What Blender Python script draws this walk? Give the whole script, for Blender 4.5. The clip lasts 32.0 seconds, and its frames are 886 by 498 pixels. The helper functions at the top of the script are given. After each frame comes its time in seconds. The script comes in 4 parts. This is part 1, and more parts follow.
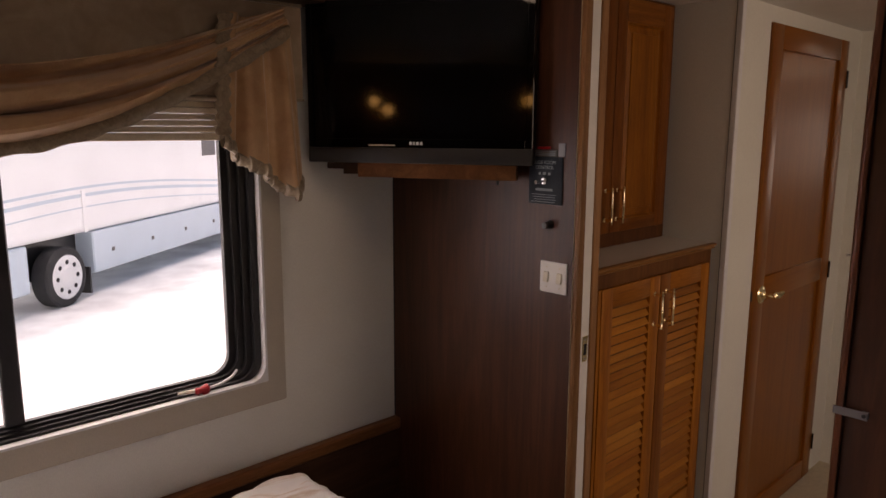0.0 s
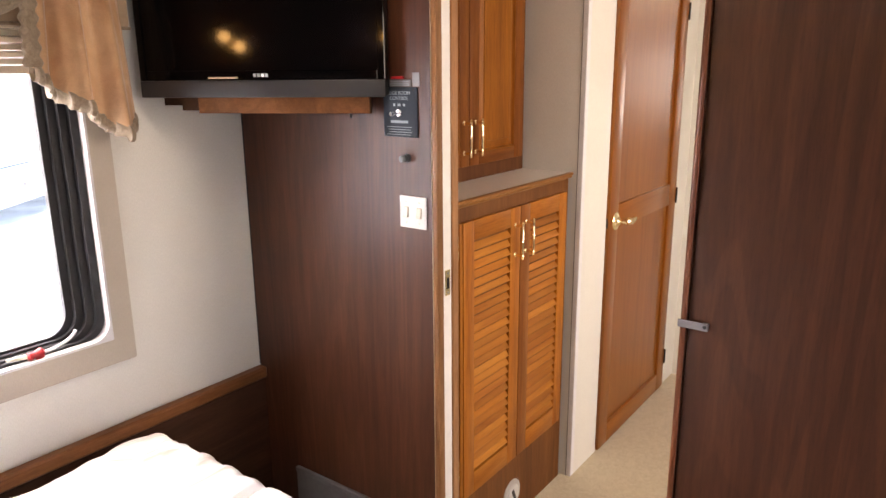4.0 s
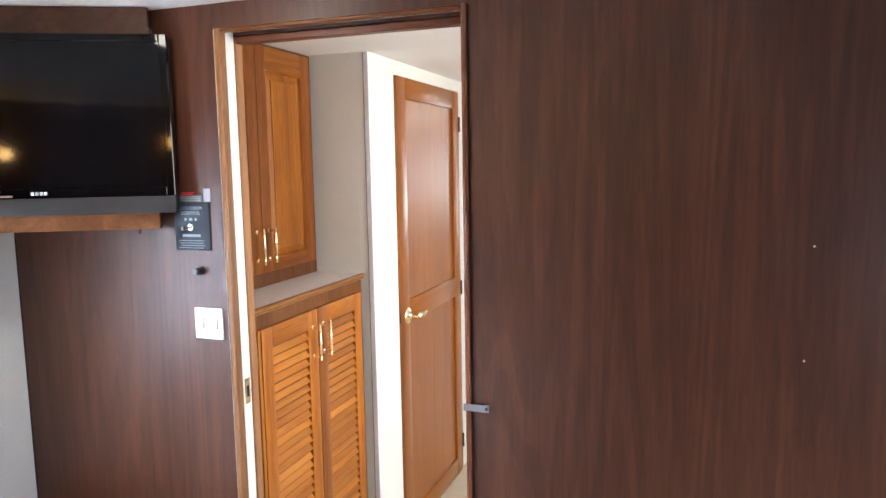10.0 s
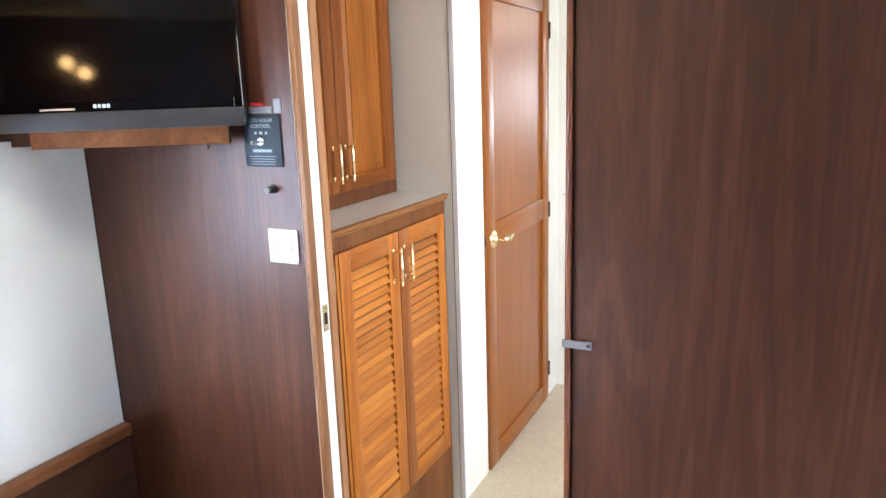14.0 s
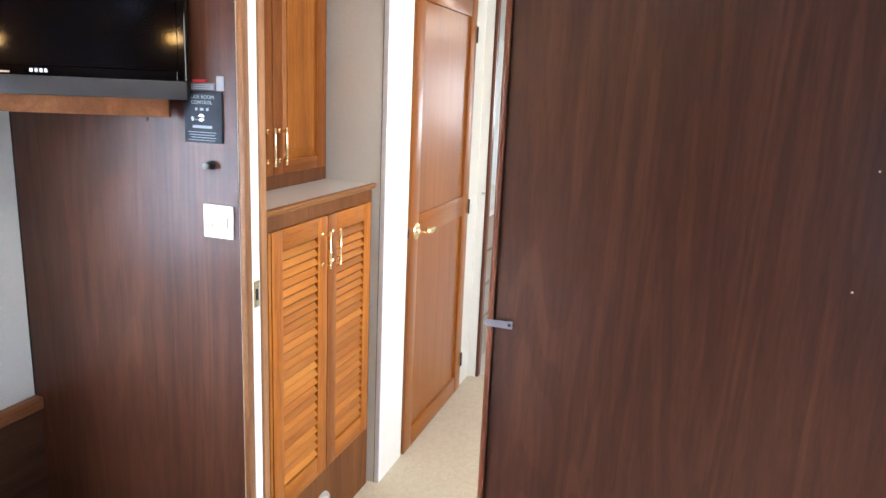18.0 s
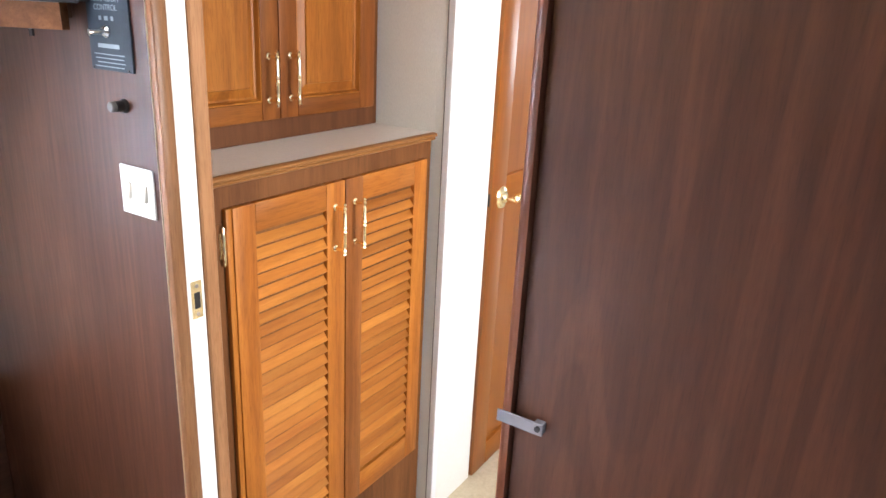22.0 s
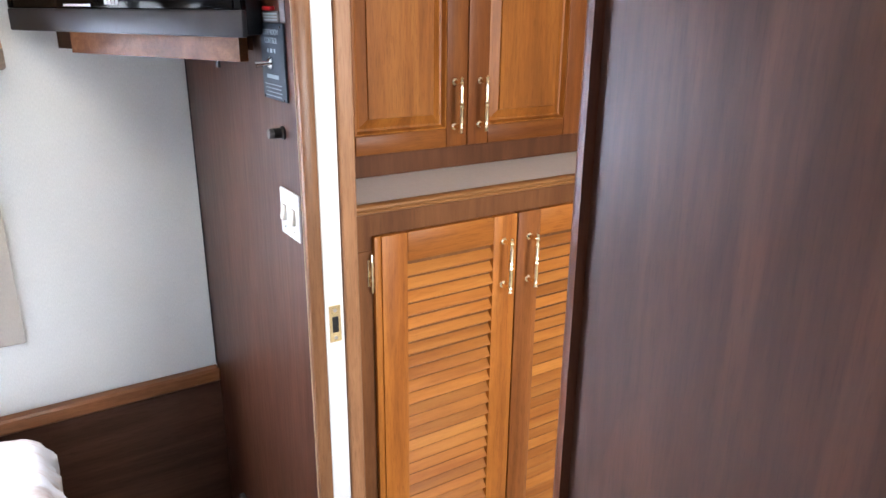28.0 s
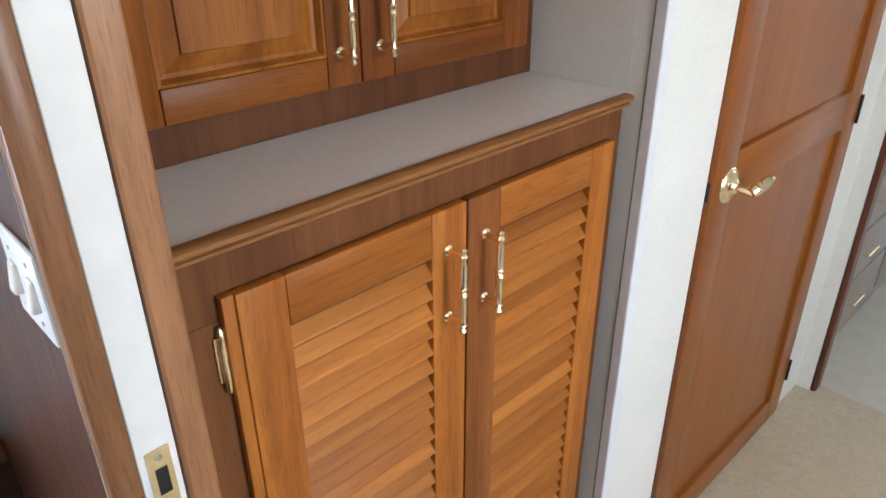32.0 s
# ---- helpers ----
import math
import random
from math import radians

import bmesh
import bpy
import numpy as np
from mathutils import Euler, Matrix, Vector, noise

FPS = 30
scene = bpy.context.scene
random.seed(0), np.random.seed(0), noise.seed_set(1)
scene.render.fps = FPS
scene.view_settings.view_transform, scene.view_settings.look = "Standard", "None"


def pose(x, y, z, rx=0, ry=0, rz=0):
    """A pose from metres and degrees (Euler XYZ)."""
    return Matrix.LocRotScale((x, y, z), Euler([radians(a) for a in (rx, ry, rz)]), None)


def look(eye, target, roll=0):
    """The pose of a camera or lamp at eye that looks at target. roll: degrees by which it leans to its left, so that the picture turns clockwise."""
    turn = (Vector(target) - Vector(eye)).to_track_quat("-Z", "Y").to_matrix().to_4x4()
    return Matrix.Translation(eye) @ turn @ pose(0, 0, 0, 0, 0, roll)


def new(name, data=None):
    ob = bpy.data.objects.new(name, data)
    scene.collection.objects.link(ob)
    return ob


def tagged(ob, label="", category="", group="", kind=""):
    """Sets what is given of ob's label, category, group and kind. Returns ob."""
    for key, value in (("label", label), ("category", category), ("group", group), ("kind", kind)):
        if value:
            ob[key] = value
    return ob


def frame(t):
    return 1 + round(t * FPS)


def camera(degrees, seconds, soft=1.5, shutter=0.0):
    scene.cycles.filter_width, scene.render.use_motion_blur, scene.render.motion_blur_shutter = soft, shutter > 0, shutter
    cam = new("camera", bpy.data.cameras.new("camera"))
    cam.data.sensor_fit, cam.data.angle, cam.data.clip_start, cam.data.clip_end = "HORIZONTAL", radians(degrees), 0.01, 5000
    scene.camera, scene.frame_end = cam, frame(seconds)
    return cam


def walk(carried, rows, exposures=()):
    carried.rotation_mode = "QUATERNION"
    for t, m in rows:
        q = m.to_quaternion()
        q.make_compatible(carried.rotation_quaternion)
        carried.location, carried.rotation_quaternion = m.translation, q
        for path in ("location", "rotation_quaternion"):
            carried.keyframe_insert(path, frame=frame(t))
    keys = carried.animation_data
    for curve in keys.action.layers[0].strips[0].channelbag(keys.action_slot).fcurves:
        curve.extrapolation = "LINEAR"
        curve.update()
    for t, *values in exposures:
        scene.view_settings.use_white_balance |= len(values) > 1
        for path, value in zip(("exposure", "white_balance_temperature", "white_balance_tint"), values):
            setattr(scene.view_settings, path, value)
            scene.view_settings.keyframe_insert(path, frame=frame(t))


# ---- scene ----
cam = camera(64.3, 32.0)
PATH = [
    (0, (0.488, 0.356, 1.658), (1.844, 1.786, 1.322), 0.2),
    (0.5, (0.499, 0.341, 1.593), (1.922, 1.69, 1.197), -0.5),
    (1, (0.521, 0.36, 1.599), (1.999, 1.606, 1.086), -0.6),
    (1.4, (0.558, 0.339, 1.593), (2.048, 1.561, 1.057), -0.2),
    (1.5, (0.573, 0.348, 1.592), (2.064, 1.567, 1.054), -0.8),
    (2, (0.679, 0.304, 1.614), (2.126, 1.566, 1.053), -0.9),
    (2.5, (0.736, 0.271, 1.635), (2.137, 1.577, 1.06), -2.2),
    (4.5, (0.51, 0.377, 1.623), (2.132, 1.457, 1.174), 0.2),
    (5, (0.5, 0.368, 1.627), (2.154, 1.415, 1.217), 0.5),
    (5.5, (0.495, 0.344, 1.616), (2.167, 1.369, 1.222), 0.3),
    (6, (0.475, 0.319, 1.619), (2.164, 1.314, 1.22), -0.1),
    (6.5, (0.471, 0.315, 1.621), (2.179, 1.272, 1.214), -0.3),
    (7, (0.463, 0.298, 1.621), (2.187, 1.224, 1.207), -0.5),
    (7.5, (0.463, 0.282, 1.621), (2.199, 1.182, 1.2), -0.8),
    (8, (0.465, 0.256, 1.631), (2.211, 1.131, 1.199), -0.9),
    (8.5, (0.453, 0.247, 1.629), (2.219, 1.08, 1.196), -0.8),
    (9, (0.445, 0.249, 1.634), (2.233, 1.028, 1.191), -0.8),
    (9.5, (0.448, 0.257, 1.633), (2.264, 0.986, 1.217), -0.7),
    (10, (0.46, 0.287, 1.673), (2.329, 0.957, 1.436), -1.0),
    (10.5, (0.463, 0.302, 1.7), (2.36, 0.93, 1.636), -1.0),
    (10.8, (0.52, 0.285, 1.697), (2.412, 0.931, 1.626), -1.6),
    (11, (0.567, 0.284, 1.687), (2.451, 0.946, 1.564), -1.8),
    (11.5, (0.734, 0.249, 1.635), (2.523, 1.07, 1.281), -1.8),
    (12, (0.941, 0.202, 1.639), (2.58, 1.24, 1.153), -2.7),
    (12.5, (0.977, 0.227, 1.63), (2.566, 1.328, 1.116), -3.3),
    (13, (0.934, 0.256, 1.643), (2.518, 1.356, 1.115), -3.2),
    (13.5, (0.786, 0.336, 1.635), (2.457, 1.319, 1.141), -2.9),
    (14, (0.638, 0.394, 1.634), (2.385, 1.258, 1.186), -1.9),
    (14.5, (0.569, 0.387, 1.653), (2.345, 1.212, 1.247), -1.2),
    (16.5, (0.539, 0.361, 1.652), (2.353, 1.144, 1.339), 0.5),
    (17, (0.528, 0.381, 1.617), (2.356, 1.117, 1.276), 1.9),
    (17.5, (0.502, 0.391, 1.619), (2.343, 1.066, 1.225), 1.9),
    (18, (0.515, 0.402, 1.613), (2.362, 1.03, 1.17), 2.5),
    (18.5, (0.581, 0.41, 1.598), (2.42, 1.026, 1.11), 2.0),
    (19, (0.75, 0.329, 1.59), (2.525, 1.069, 1.04), 0.8),
    (19.5, (0.885, 0.26, 1.618), (2.57, 1.139, 0.994), -0.1),
    (20, (0.971, 0.246, 1.612), (2.599, 1.202, 0.953), -0.3),
    (20.5, (1.047, 0.262, 1.591), (2.664, 1.224, 0.914), 0.3),
    (21, (1.133, 0.353, 1.592), (2.779, 1.249, 0.894), 2.6),
    (21.5, (1.238, 0.454, 1.555), (2.909, 1.337, 0.899), 3.2),
    (22, (1.33, 0.452, 1.58), (2.93, 1.461, 0.931), 2.9),
    (22.5, (1.468, 0.397, 1.61), (2.896, 1.632, 0.948), 1.6),
    (23, (1.497, 0.359, 1.589), (2.817, 1.716, 0.944), -1.0),
    (23.5, (1.437, 0.421, 1.61), (2.815, 1.72, 0.967), -0.8),
    (24, (1.413, 0.418, 1.637), (2.865, 1.732, 1.232), -1.2),
    (24.5, (1.39, 0.388, 1.631), (2.87, 1.709, 1.376), -1.0),
    (25, (1.415, 0.365, 1.61), (2.822, 1.667, 1.042), 0.1),
    (25.5, (1.391, 0.375, 1.619), (2.796, 1.628, 0.945), 0.9),
    (27.5, (1.496, 0.39, 1.591), (2.755, 1.817, 0.975), 1.2),
    (28, (1.623, 0.343, 1.603), (2.642, 1.941, 0.965), 0.5),
    (28.5, (1.664, 0.46, 1.575), (2.709, 2.031, 0.912), 2.3),
    (29, (1.722, 0.605, 1.575), (2.868, 2.095, 0.892), 2.2),
    (29.5, (1.759, 0.69, 1.574), (2.987, 2.112, 0.889), 1.2),
    (30, (1.772, 0.724, 1.525), (3.016, 2.054, 0.698), -1.1),
    (30.2, (1.776, 0.732, 1.549), (3.026, 2.023, 0.67), -0.7),
    (30.5, (1.788, 0.715, 1.635), (3.134, 2.09, 1.089), 0.0),
    (30.8, (1.745, 0.685, 1.651), (3.188, 2.05, 1.421), -0.4),
    (31, (1.775, 0.708, 1.621), (3.163, 2.048, 1.093), 0.1),
    (31.2, (1.823, 0.741, 1.567), (3.107, 2.075, 0.809), -0.4),
    (31.5, (1.894, 0.821, 1.519), (3.079, 2.156, 0.616), -0.6),
    (31.7, (1.927, 0.868, 1.518), (3.096, 2.198, 0.587), -0.4),
    (32, (1.948, 0.927, 1.552), (3.19, 2.196, 0.632), -0.3),
]
EXPOSURES = [
    (0.0, 0.24, 8200, 30), (0.5, 0.74, 9000, 36), (1.0, 1.39, 10500, 42), (1.5, 1.87, 11200, 45), (2.0, 2.32, 11500, 48),
    (2.5, 2.47, 11000, 46), (4.5, 2.57, 6362, 16), (6.0, 2.72, 5955, 13), (8.0, 3.10, 5955, 13), (10.5, 3.10, 5641, 10),
    (13.0, 3.32, 5438, 9), (17.0, 3.22, 5542, 10), (20.0, 3.29, 5587, 9), (23.0, 3.28, 5766, 12), (28.0, 3.02, 5486, 12),
    (29.0, 3.02, 5532, 10), (30.0, 2.56, 5626, 11), (31.0, 2.65, 5283, 9), (32.0, 2.54, 5283, 9),
]
walk(cam, [(t, look(eye, target, roll)) for t, eye, target, roll in PATH], EXPOSURES)

# ---- world, sun, daylight and exposure ----
world = bpy.data.worlds.new("overcast_sky")
scene.world = world
world.use_nodes = True
wn = world.node_tree.nodes
sky = wn.new("ShaderNodeTexSky")
sky.sky_type = "NISHITA"
sky.sun_disc = False
sky.sun_elevation = radians(70)
sky.sun_rotation = radians(-47)
sky.dust_density = 4.0
sky.ozone_density = 2.0
world.node_tree.links.new(sky.outputs[0], wn["Background"].inputs[0])
wn["Background"].inputs[1].default_value = 0.15


def lamp(name, kind, m, energy, color, **options):
    data = bpy.data.lights.new(name, kind)
    data.energy, data.color = energy, color
    for key, value in options.items():
        if key == "size":
            data.size = value
        if key == "size_y":
            data.shape, data.size_y = "RECTANGLE", value
        if key == "angle":
            data.angle = value
    ob = new(name, data)
    ob.matrix_world = m
    return ob


lamp("sun", "SUN", look((-3.4, 2.8, 5.0), (0, 0, 0)), 5.0, (1.0, 0.985, 0.96), angle=radians(140))
KERB_LAMP = -0.79
# fill light added for the bedroom, at an assumed kerb-side opening out of view
lamp("bedroom_fill_light", "AREA", look((0.60, KERB_LAMP, 1.35), (0.60, 2, 1.3)), 1.1, (0.88, 0.93, 1.0), size=1.0, size_y=0.7)
# assumed light from the unseen kerb side, placed to brighten hall and alcove
lamp("hall_assumed_daylight", "AREA", look((2.64, KERB_LAMP, 1.55), (2.64, 2, 1.1)), 7.7, (1.0, 0.90, 0.76), size=0.9, size_y=0.8)
lamp("windscreen_daylight", "AREA", look((9.88, 0.5, 1.5), (0, 0.5, 1.4)), 4.3, (1.0, 0.95, 0.86), size=2.0, size_y=0.8)


# ---- materials ----
def material(name, rough=0.5, metal=0.0, spec=0.5, coat=0.0):
    m = bpy.data.materials.new(name)
    m.use_nodes = True
    nt = m.node_tree
    b = nt.nodes["Principled BSDF"]
    b.inputs["Roughness"].default_value = rough
    b.inputs["Metallic"].default_value = metal
    b.inputs["Specular IOR Level"].default_value = spec
    b.inputs["Coat Weight"].default_value = coat
    return m, nt, b


def node(nt, kind, **values):
    n = nt.nodes.new(kind)
    for key, value in values.items():
        n.inputs[key].default_value = value
    return n


def ramp(nt, source, stops):
    r = nt.nodes.new("ShaderNodeValToRGB")
    while len(r.color_ramp.elements) < len(stops):
        r.color_ramp.elements.new(0.5)
    for e, (p, c) in zip(r.color_ramp.elements, stops):
        e.position, e.color = p, (*c, 1)
    nt.links.new(source, r.inputs[0])
    return r.outputs[0]


def coords(nt, scale, spread=5.0, turn=(0, 0, 0)):
    """Object coordinates, shifted by a random amount for each object."""
    tc = nt.nodes.new("ShaderNodeTexCoord")
    info = nt.nodes.new("ShaderNodeObjectInfo")
    mul = nt.nodes.new("ShaderNodeMath")
    mul.operation = "MULTIPLY"
    mul.inputs[1].default_value = spread
    nt.links.new(info.outputs["Random"], mul.inputs[0])
    add = nt.nodes.new("ShaderNodeVectorMath")
    add.operation = "ADD"
    nt.links.new(tc.outputs["Object"], add.inputs[0])
    nt.links.new(mul.outputs[0], add.inputs[1])
    mp = nt.nodes.new("ShaderNodeMapping")
    mp.inputs["Scale"].default_value = scale
    mp.inputs["Rotation"].default_value = turn
    nt.links.new(add.outputs[0], mp.inputs[0])
    return mp.outputs[0], info.outputs["Random"]


def noise_tex(nt, vec, scale, detail=4.0, rough=0.55, distort=0.0):
    n = node(nt, "ShaderNodeTexNoise", Scale=scale, Detail=detail, Roughness=rough, Distortion=distort)
    nt.links.new(vec, n.inputs["Vector"])
    return n.outputs["Fac"]


def bump(nt, b, height, strength, dist=0.002):
    n = node(nt, "ShaderNodeBump", Strength=strength, Distance=dist)
    nt.links.new(height, n.inputs["Height"])
    nt.links.new(n.outputs[0], b.inputs["Normal"])


def mixed(nt, a, b, fac, mode="MIX"):
    m = nt.nodes.new("ShaderNodeMix")
    m.data_type, m.blend_type = "RGBA", mode
    for value, sock in ((fac, m.inputs[0]), (a, m.inputs[6]), (b, m.inputs[7])):
        if isinstance(value, (int, float)):
            sock.default_value = value
        elif isinstance(value, tuple):
            sock.default_value = (*value, 1)
        else:
            nt.links.new(value, sock)
    return m.outputs[2]


def wood(name, dark, mid, light, axis="z", rough=0.35, coat=0.15, fine=1.0, vary=0.25, streak=0.75, spec=0.2):
    """Wood with its grain along axis."""
    m, nt, b = material(name, rough, 0, spec, coat)
    b.inputs["Coat Roughness"].default_value = 0.18
    stretch = {"x": (0.07, 1, 1), "y": (1, 0.07, 1), "z": (1, 1, 0.07)}[axis]
    vec, rnd = coords(nt, tuple(s * fine for s in stretch))
    bands = noise_tex(nt, vec, 9, 5, 0.6, 1.6)
    grain = noise_tex(nt, vec, 90, 4, 0.7, 0.3)
    pores = noise_tex(nt, vec, 420, 2, 0.6)
    color = ramp(nt, bands, [(0.28, dark), (0.5, mid), (0.74, light)])
    shade = ramp(nt, grain, [(0.3, (0.72, 0.68, 0.64)), (0.62, (1.08, 1.06, 1.04))])
    color = mixed(nt, color, shade, streak, "MULTIPLY")
    dots = ramp(nt, pores, [(0.36, (0.62, 0.56, 0.52)), (0.46, (1, 1, 1))])
    color = mixed(nt, color, dots, streak * 0.6, "MULTIPLY")
    tone = ramp(nt, rnd, [(0.0, (1 - vary, 1 - vary * 1.1, 1 - vary * 1.2)), (1.0, (1 + vary * 0.5,) * 3)])
    color = mixed(nt, color, tone, 1.0, "MULTIPLY")
    nt.links.new(color, b.inputs["Base Color"])
    relief = min(1.0, streak / 0.7) ** 2
    r = ramp(nt, grain, [(0.3, (rough + 0.08 * relief,) * 3), (0.7, (rough - 0.04 * relief,) * 3)])
    nt.links.new(r, b.inputs["Roughness"])
    bump(nt, b, grain, 0.08 * relief, 0.0006)
    return m


def plain(name, color, rough=0.5, metal=0.0, mottle=0.12, scale=30, strength=0.05, spec=0.5, coat=0.0):
    m, nt, b = material(name, rough, metal, spec, coat)
    vec, rnd = coords(nt, (1, 1, 1))
    n = noise_tex(nt, vec, scale, 5)
    lo = tuple(c * (1 - mottle) for c in color)
    hi = tuple(min(1, c * (1 + mottle * 0.5)) for c in color)
    nt.links.new(ramp(nt, n, [(0.3, lo), (0.7, hi)]), b.inputs["Base Color"])
    bump(nt, b, n, strength, 0.001)
    return m


def emitter(name, color, strength):
    m, nt, b = material(name, 0.4)
    b.inputs["Base Color"].default_value = (*color, 1)
    b.inputs["Emission Color"].default_value = (*color, 1)
    b.inputs["Emission Strength"].default_value = strength
    return m


def veneer(name, dark, mid, light, rough, axis="z"):
    """Sliced walnut veneer: fine straight grain with long flame figures."""
    m, nt, b = material(name, rough, 0, 0.43, 0.0)
    long = {"z": (1, 1, 0.07), "x": (0.07, 1, 1)}[axis]
    vec, _ = coords(nt, long, 3)
    warp = node(nt, "ShaderNodeTexNoise", Scale=7.5, Detail=4.0, Roughness=0.6)
    nt.links.new(vec, warp.inputs["Vector"])
    wave = node(nt, "ShaderNodeTexNoise", Scale=6.0, Detail=2.0, Roughness=0.4, Distortion=0.6)
    nt.links.new(vec, wave.inputs["Vector"])
    rings = nt.nodes.new("ShaderNodeMath")
    rings.operation = "MULTIPLY"
    rings.inputs[1].default_value = 62.0
    nt.links.new(wave.outputs["Fac"], rings.inputs[0])
    sine = nt.nodes.new("ShaderNodeMath")
    sine.operation = "SINE"
    nt.links.new(rings.outputs[0], sine.inputs[0])
    fine = noise_tex(nt, vec, 120, 4, 0.7)
    streaks = noise_tex(nt, vec, 48, 4, 0.6)
    pores = noise_tex(nt, vec, 520, 2, 0.6)
    color = ramp(nt, warp.outputs["Fac"], [(0.3, dark), (0.5, mid), (0.72, light)])
    color = mixed(nt, color, ramp(nt, sine.outputs[0], [(0.0, (0.66, 0.61, 0.57)), (0.16, (0.84, 0.82, 0.80)), (0.50, (1, 1, 1))]), 0.52, "MULTIPLY")
    color = mixed(nt, color, ramp(nt, streaks, [(0.34, (0.76, 0.76, 0.76)), (0.5, (1, 1, 1)), (0.66, (1.22, 1.23, 1.24))]), 0.46, "MULTIPLY")
    color = mixed(nt, color, ramp(nt, fine, [(0.3, (0.70, 0.67, 0.64)), (0.65, (1.18, 1.16, 1.14))]), 0.55, "MULTIPLY")
    color = mixed(nt, color, ramp(nt, pores, [(0.34, (0.62, 0.58, 0.55)), (0.44, (1, 1, 1))]), 0.35, "MULTIPLY")
    nt.links.new(color, b.inputs["Base Color"])
    nt.links.new(ramp(nt, fine, [(0.3, (rough + 0.06,) * 3), (0.7, (rough - 0.03,) * 3)]), b.inputs["Roughness"])
    bump(nt, b, fine, 0.06, 0.0005)
    return m


PANEL = veneer("walnut_veneer_panelling", (0.059, 0.0205, 0.0104), (0.076, 0.0273, 0.0140), (0.093, 0.0348, 0.0183), 0.35)
DARKWOOD = wood("dark_walnut_board", (0.040, 0.017, 0.010), (0.064, 0.028, 0.016), (0.090, 0.041, 0.024), "x", 0.4, 0.1, 0.9, 0.1)
DARKWOOD_Z = wood("dark_walnut_stile", (0.096, 0.035, 0.0105), (0.142, 0.055, 0.0165), (0.192, 0.079, 0.0245), "z", 0.55, 0.0, 0.9, 0.1, 0.6, 0.18)
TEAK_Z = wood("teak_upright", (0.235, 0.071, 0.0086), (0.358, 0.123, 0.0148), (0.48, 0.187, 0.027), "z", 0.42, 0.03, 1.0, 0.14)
TEAK_X = wood("teak_crosswise", (0.235, 0.071, 0.0086), (0.358, 0.123, 0.0148), (0.48, 0.187, 0.027), "x", 0.42, 0.03, 1.0, 0.14)
TEAK_Y = wood("teak_lengthwise", (0.16, 0.055, 0.016), (0.25, 0.092, 0.027), (0.35, 0.140, 0.042), "y", 0.34, 0.2)
SLAT = wood("louvre_slat_teak", (0.28, 0.088, 0.0115), (0.39, 0.141, 0.019), (0.51, 0.209, 0.034), "x", 0.42, 0.04, 1.0, 0.28, 0.45)
DOORWOOD = wood("polished_door_teak", (0.200, 0.060, 0.0060), (0.265, 0.085, 0.0086), (0.330, 0.115, 0.0130), "z", 0.29, 0.0, 0.7, 0.05, 0.30, 0.45)
TRIMWOOD = wood("casing_wood", (0.23, 0.108, 0.045), (0.33, 0.165, 0.074), (0.42, 0.225, 0.110), "z", 0.38, 0.15)
TRIMWOOD_X = wood("rail_wood", (0.17, 0.064, 0.022), (0.25, 0.102, 0.038), (0.33, 0.147, 0.060), "x", 0.4, 0.1)
NOSEWOOD = wood("golden_brown_nosing", (0.175, 0.074, 0.020), (0.255, 0.114, 0.033), (0.33, 0.158, 0.052), "x", 0.38, 0.08, 1.0, 0.1, 0.6)
UPPERBODY = wood("dark_red_walnut_carcass", (0.066, 0.0240, 0.0092), (0.100, 0.0380, 0.0145), (0.136, 0.0540, 0.0220), "z", 0.5, 0.0, 0.9, 0.1, 0.5, 0.15)
UPPER_Z = wood("upper_door_teak", (0.17, 0.052, 0.0066), (0.265, 0.091, 0.0112), (0.36, 0.140, 0.020), "z", 0.42, 0.03, 1.0, 0.14)
UPPER_X = wood("upper_rail_teak", (0.135, 0.040, 0.0060), (0.205, 0.067, 0.0095), (0.28, 0.103, 0.0160), "x", 0.42, 0.03, 1.0, 0.14)
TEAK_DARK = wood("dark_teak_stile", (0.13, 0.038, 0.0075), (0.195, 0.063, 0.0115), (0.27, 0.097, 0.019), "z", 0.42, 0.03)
BRASS = plain("polished_brass", (1.0, 0.86, 0.56), 0.24, 1.0, 0.06, 60, 0.02)
BLACK = plain("black_plastic", (0.012, 0.012, 0.014), 0.35, 0, 0.2, 60, 0.05)
RUBBER = plain("black_rubber_seal", (0.016, 0.016, 0.020), 0.5, 0, 0.3, 80, 0.1)
BEZEL = plain("grey_tv_bezel", (0.028, 0.028, 0.032), 0.42, 0, 0.1, 200, 0.06)
SCREEN = plain("glossy_tv_glass", (0.002, 0.002, 0.0025), 0.06, 0, 0.1, 5, 0.0, 0.15)
WHITE = plain("white_plastic", (0.80, 0.80, 0.78), 0.35, 0, 0.04, 30, 0.02)
IVORY = plain("ivory_plastic", (0.74, 0.70, 0.60), 0.4, 0, 0.05, 30, 0.02)
CREAM = plain("cream_edging", (0.52, 0.42, 0.28), 0.5, 0, 0.08, 40, 0.05)
SEAM = plain("grey_wallpaper_seam", (0.16, 0.155, 0.15), 0.6, 0, 0.1, 60, 0.03)
JAMB = plain("white_painted_jamb", (0.78, 0.77, 0.73), 0.5, 0, 0.06, 25, 0.08)
STEEL = plain("brushed_steel", (0.55, 0.55, 0.56), 0.3, 1.0, 0.1, 120, 0.05)
ALU = plain("white_window_liner", (0.75, 0.76, 0.78), 0.4, 0, 0.05, 40, 0.05)
CLEAR_PLASTIC = plain("frosted_plastic", (0.20, 0.19, 0.205), 0.25, 0, 0.05, 40, 0.02)
GREYMETAL = plain("grey_painted_steel", (0.13, 0.125, 0.125), 0.45, 0, 0.12, 70, 0.05)
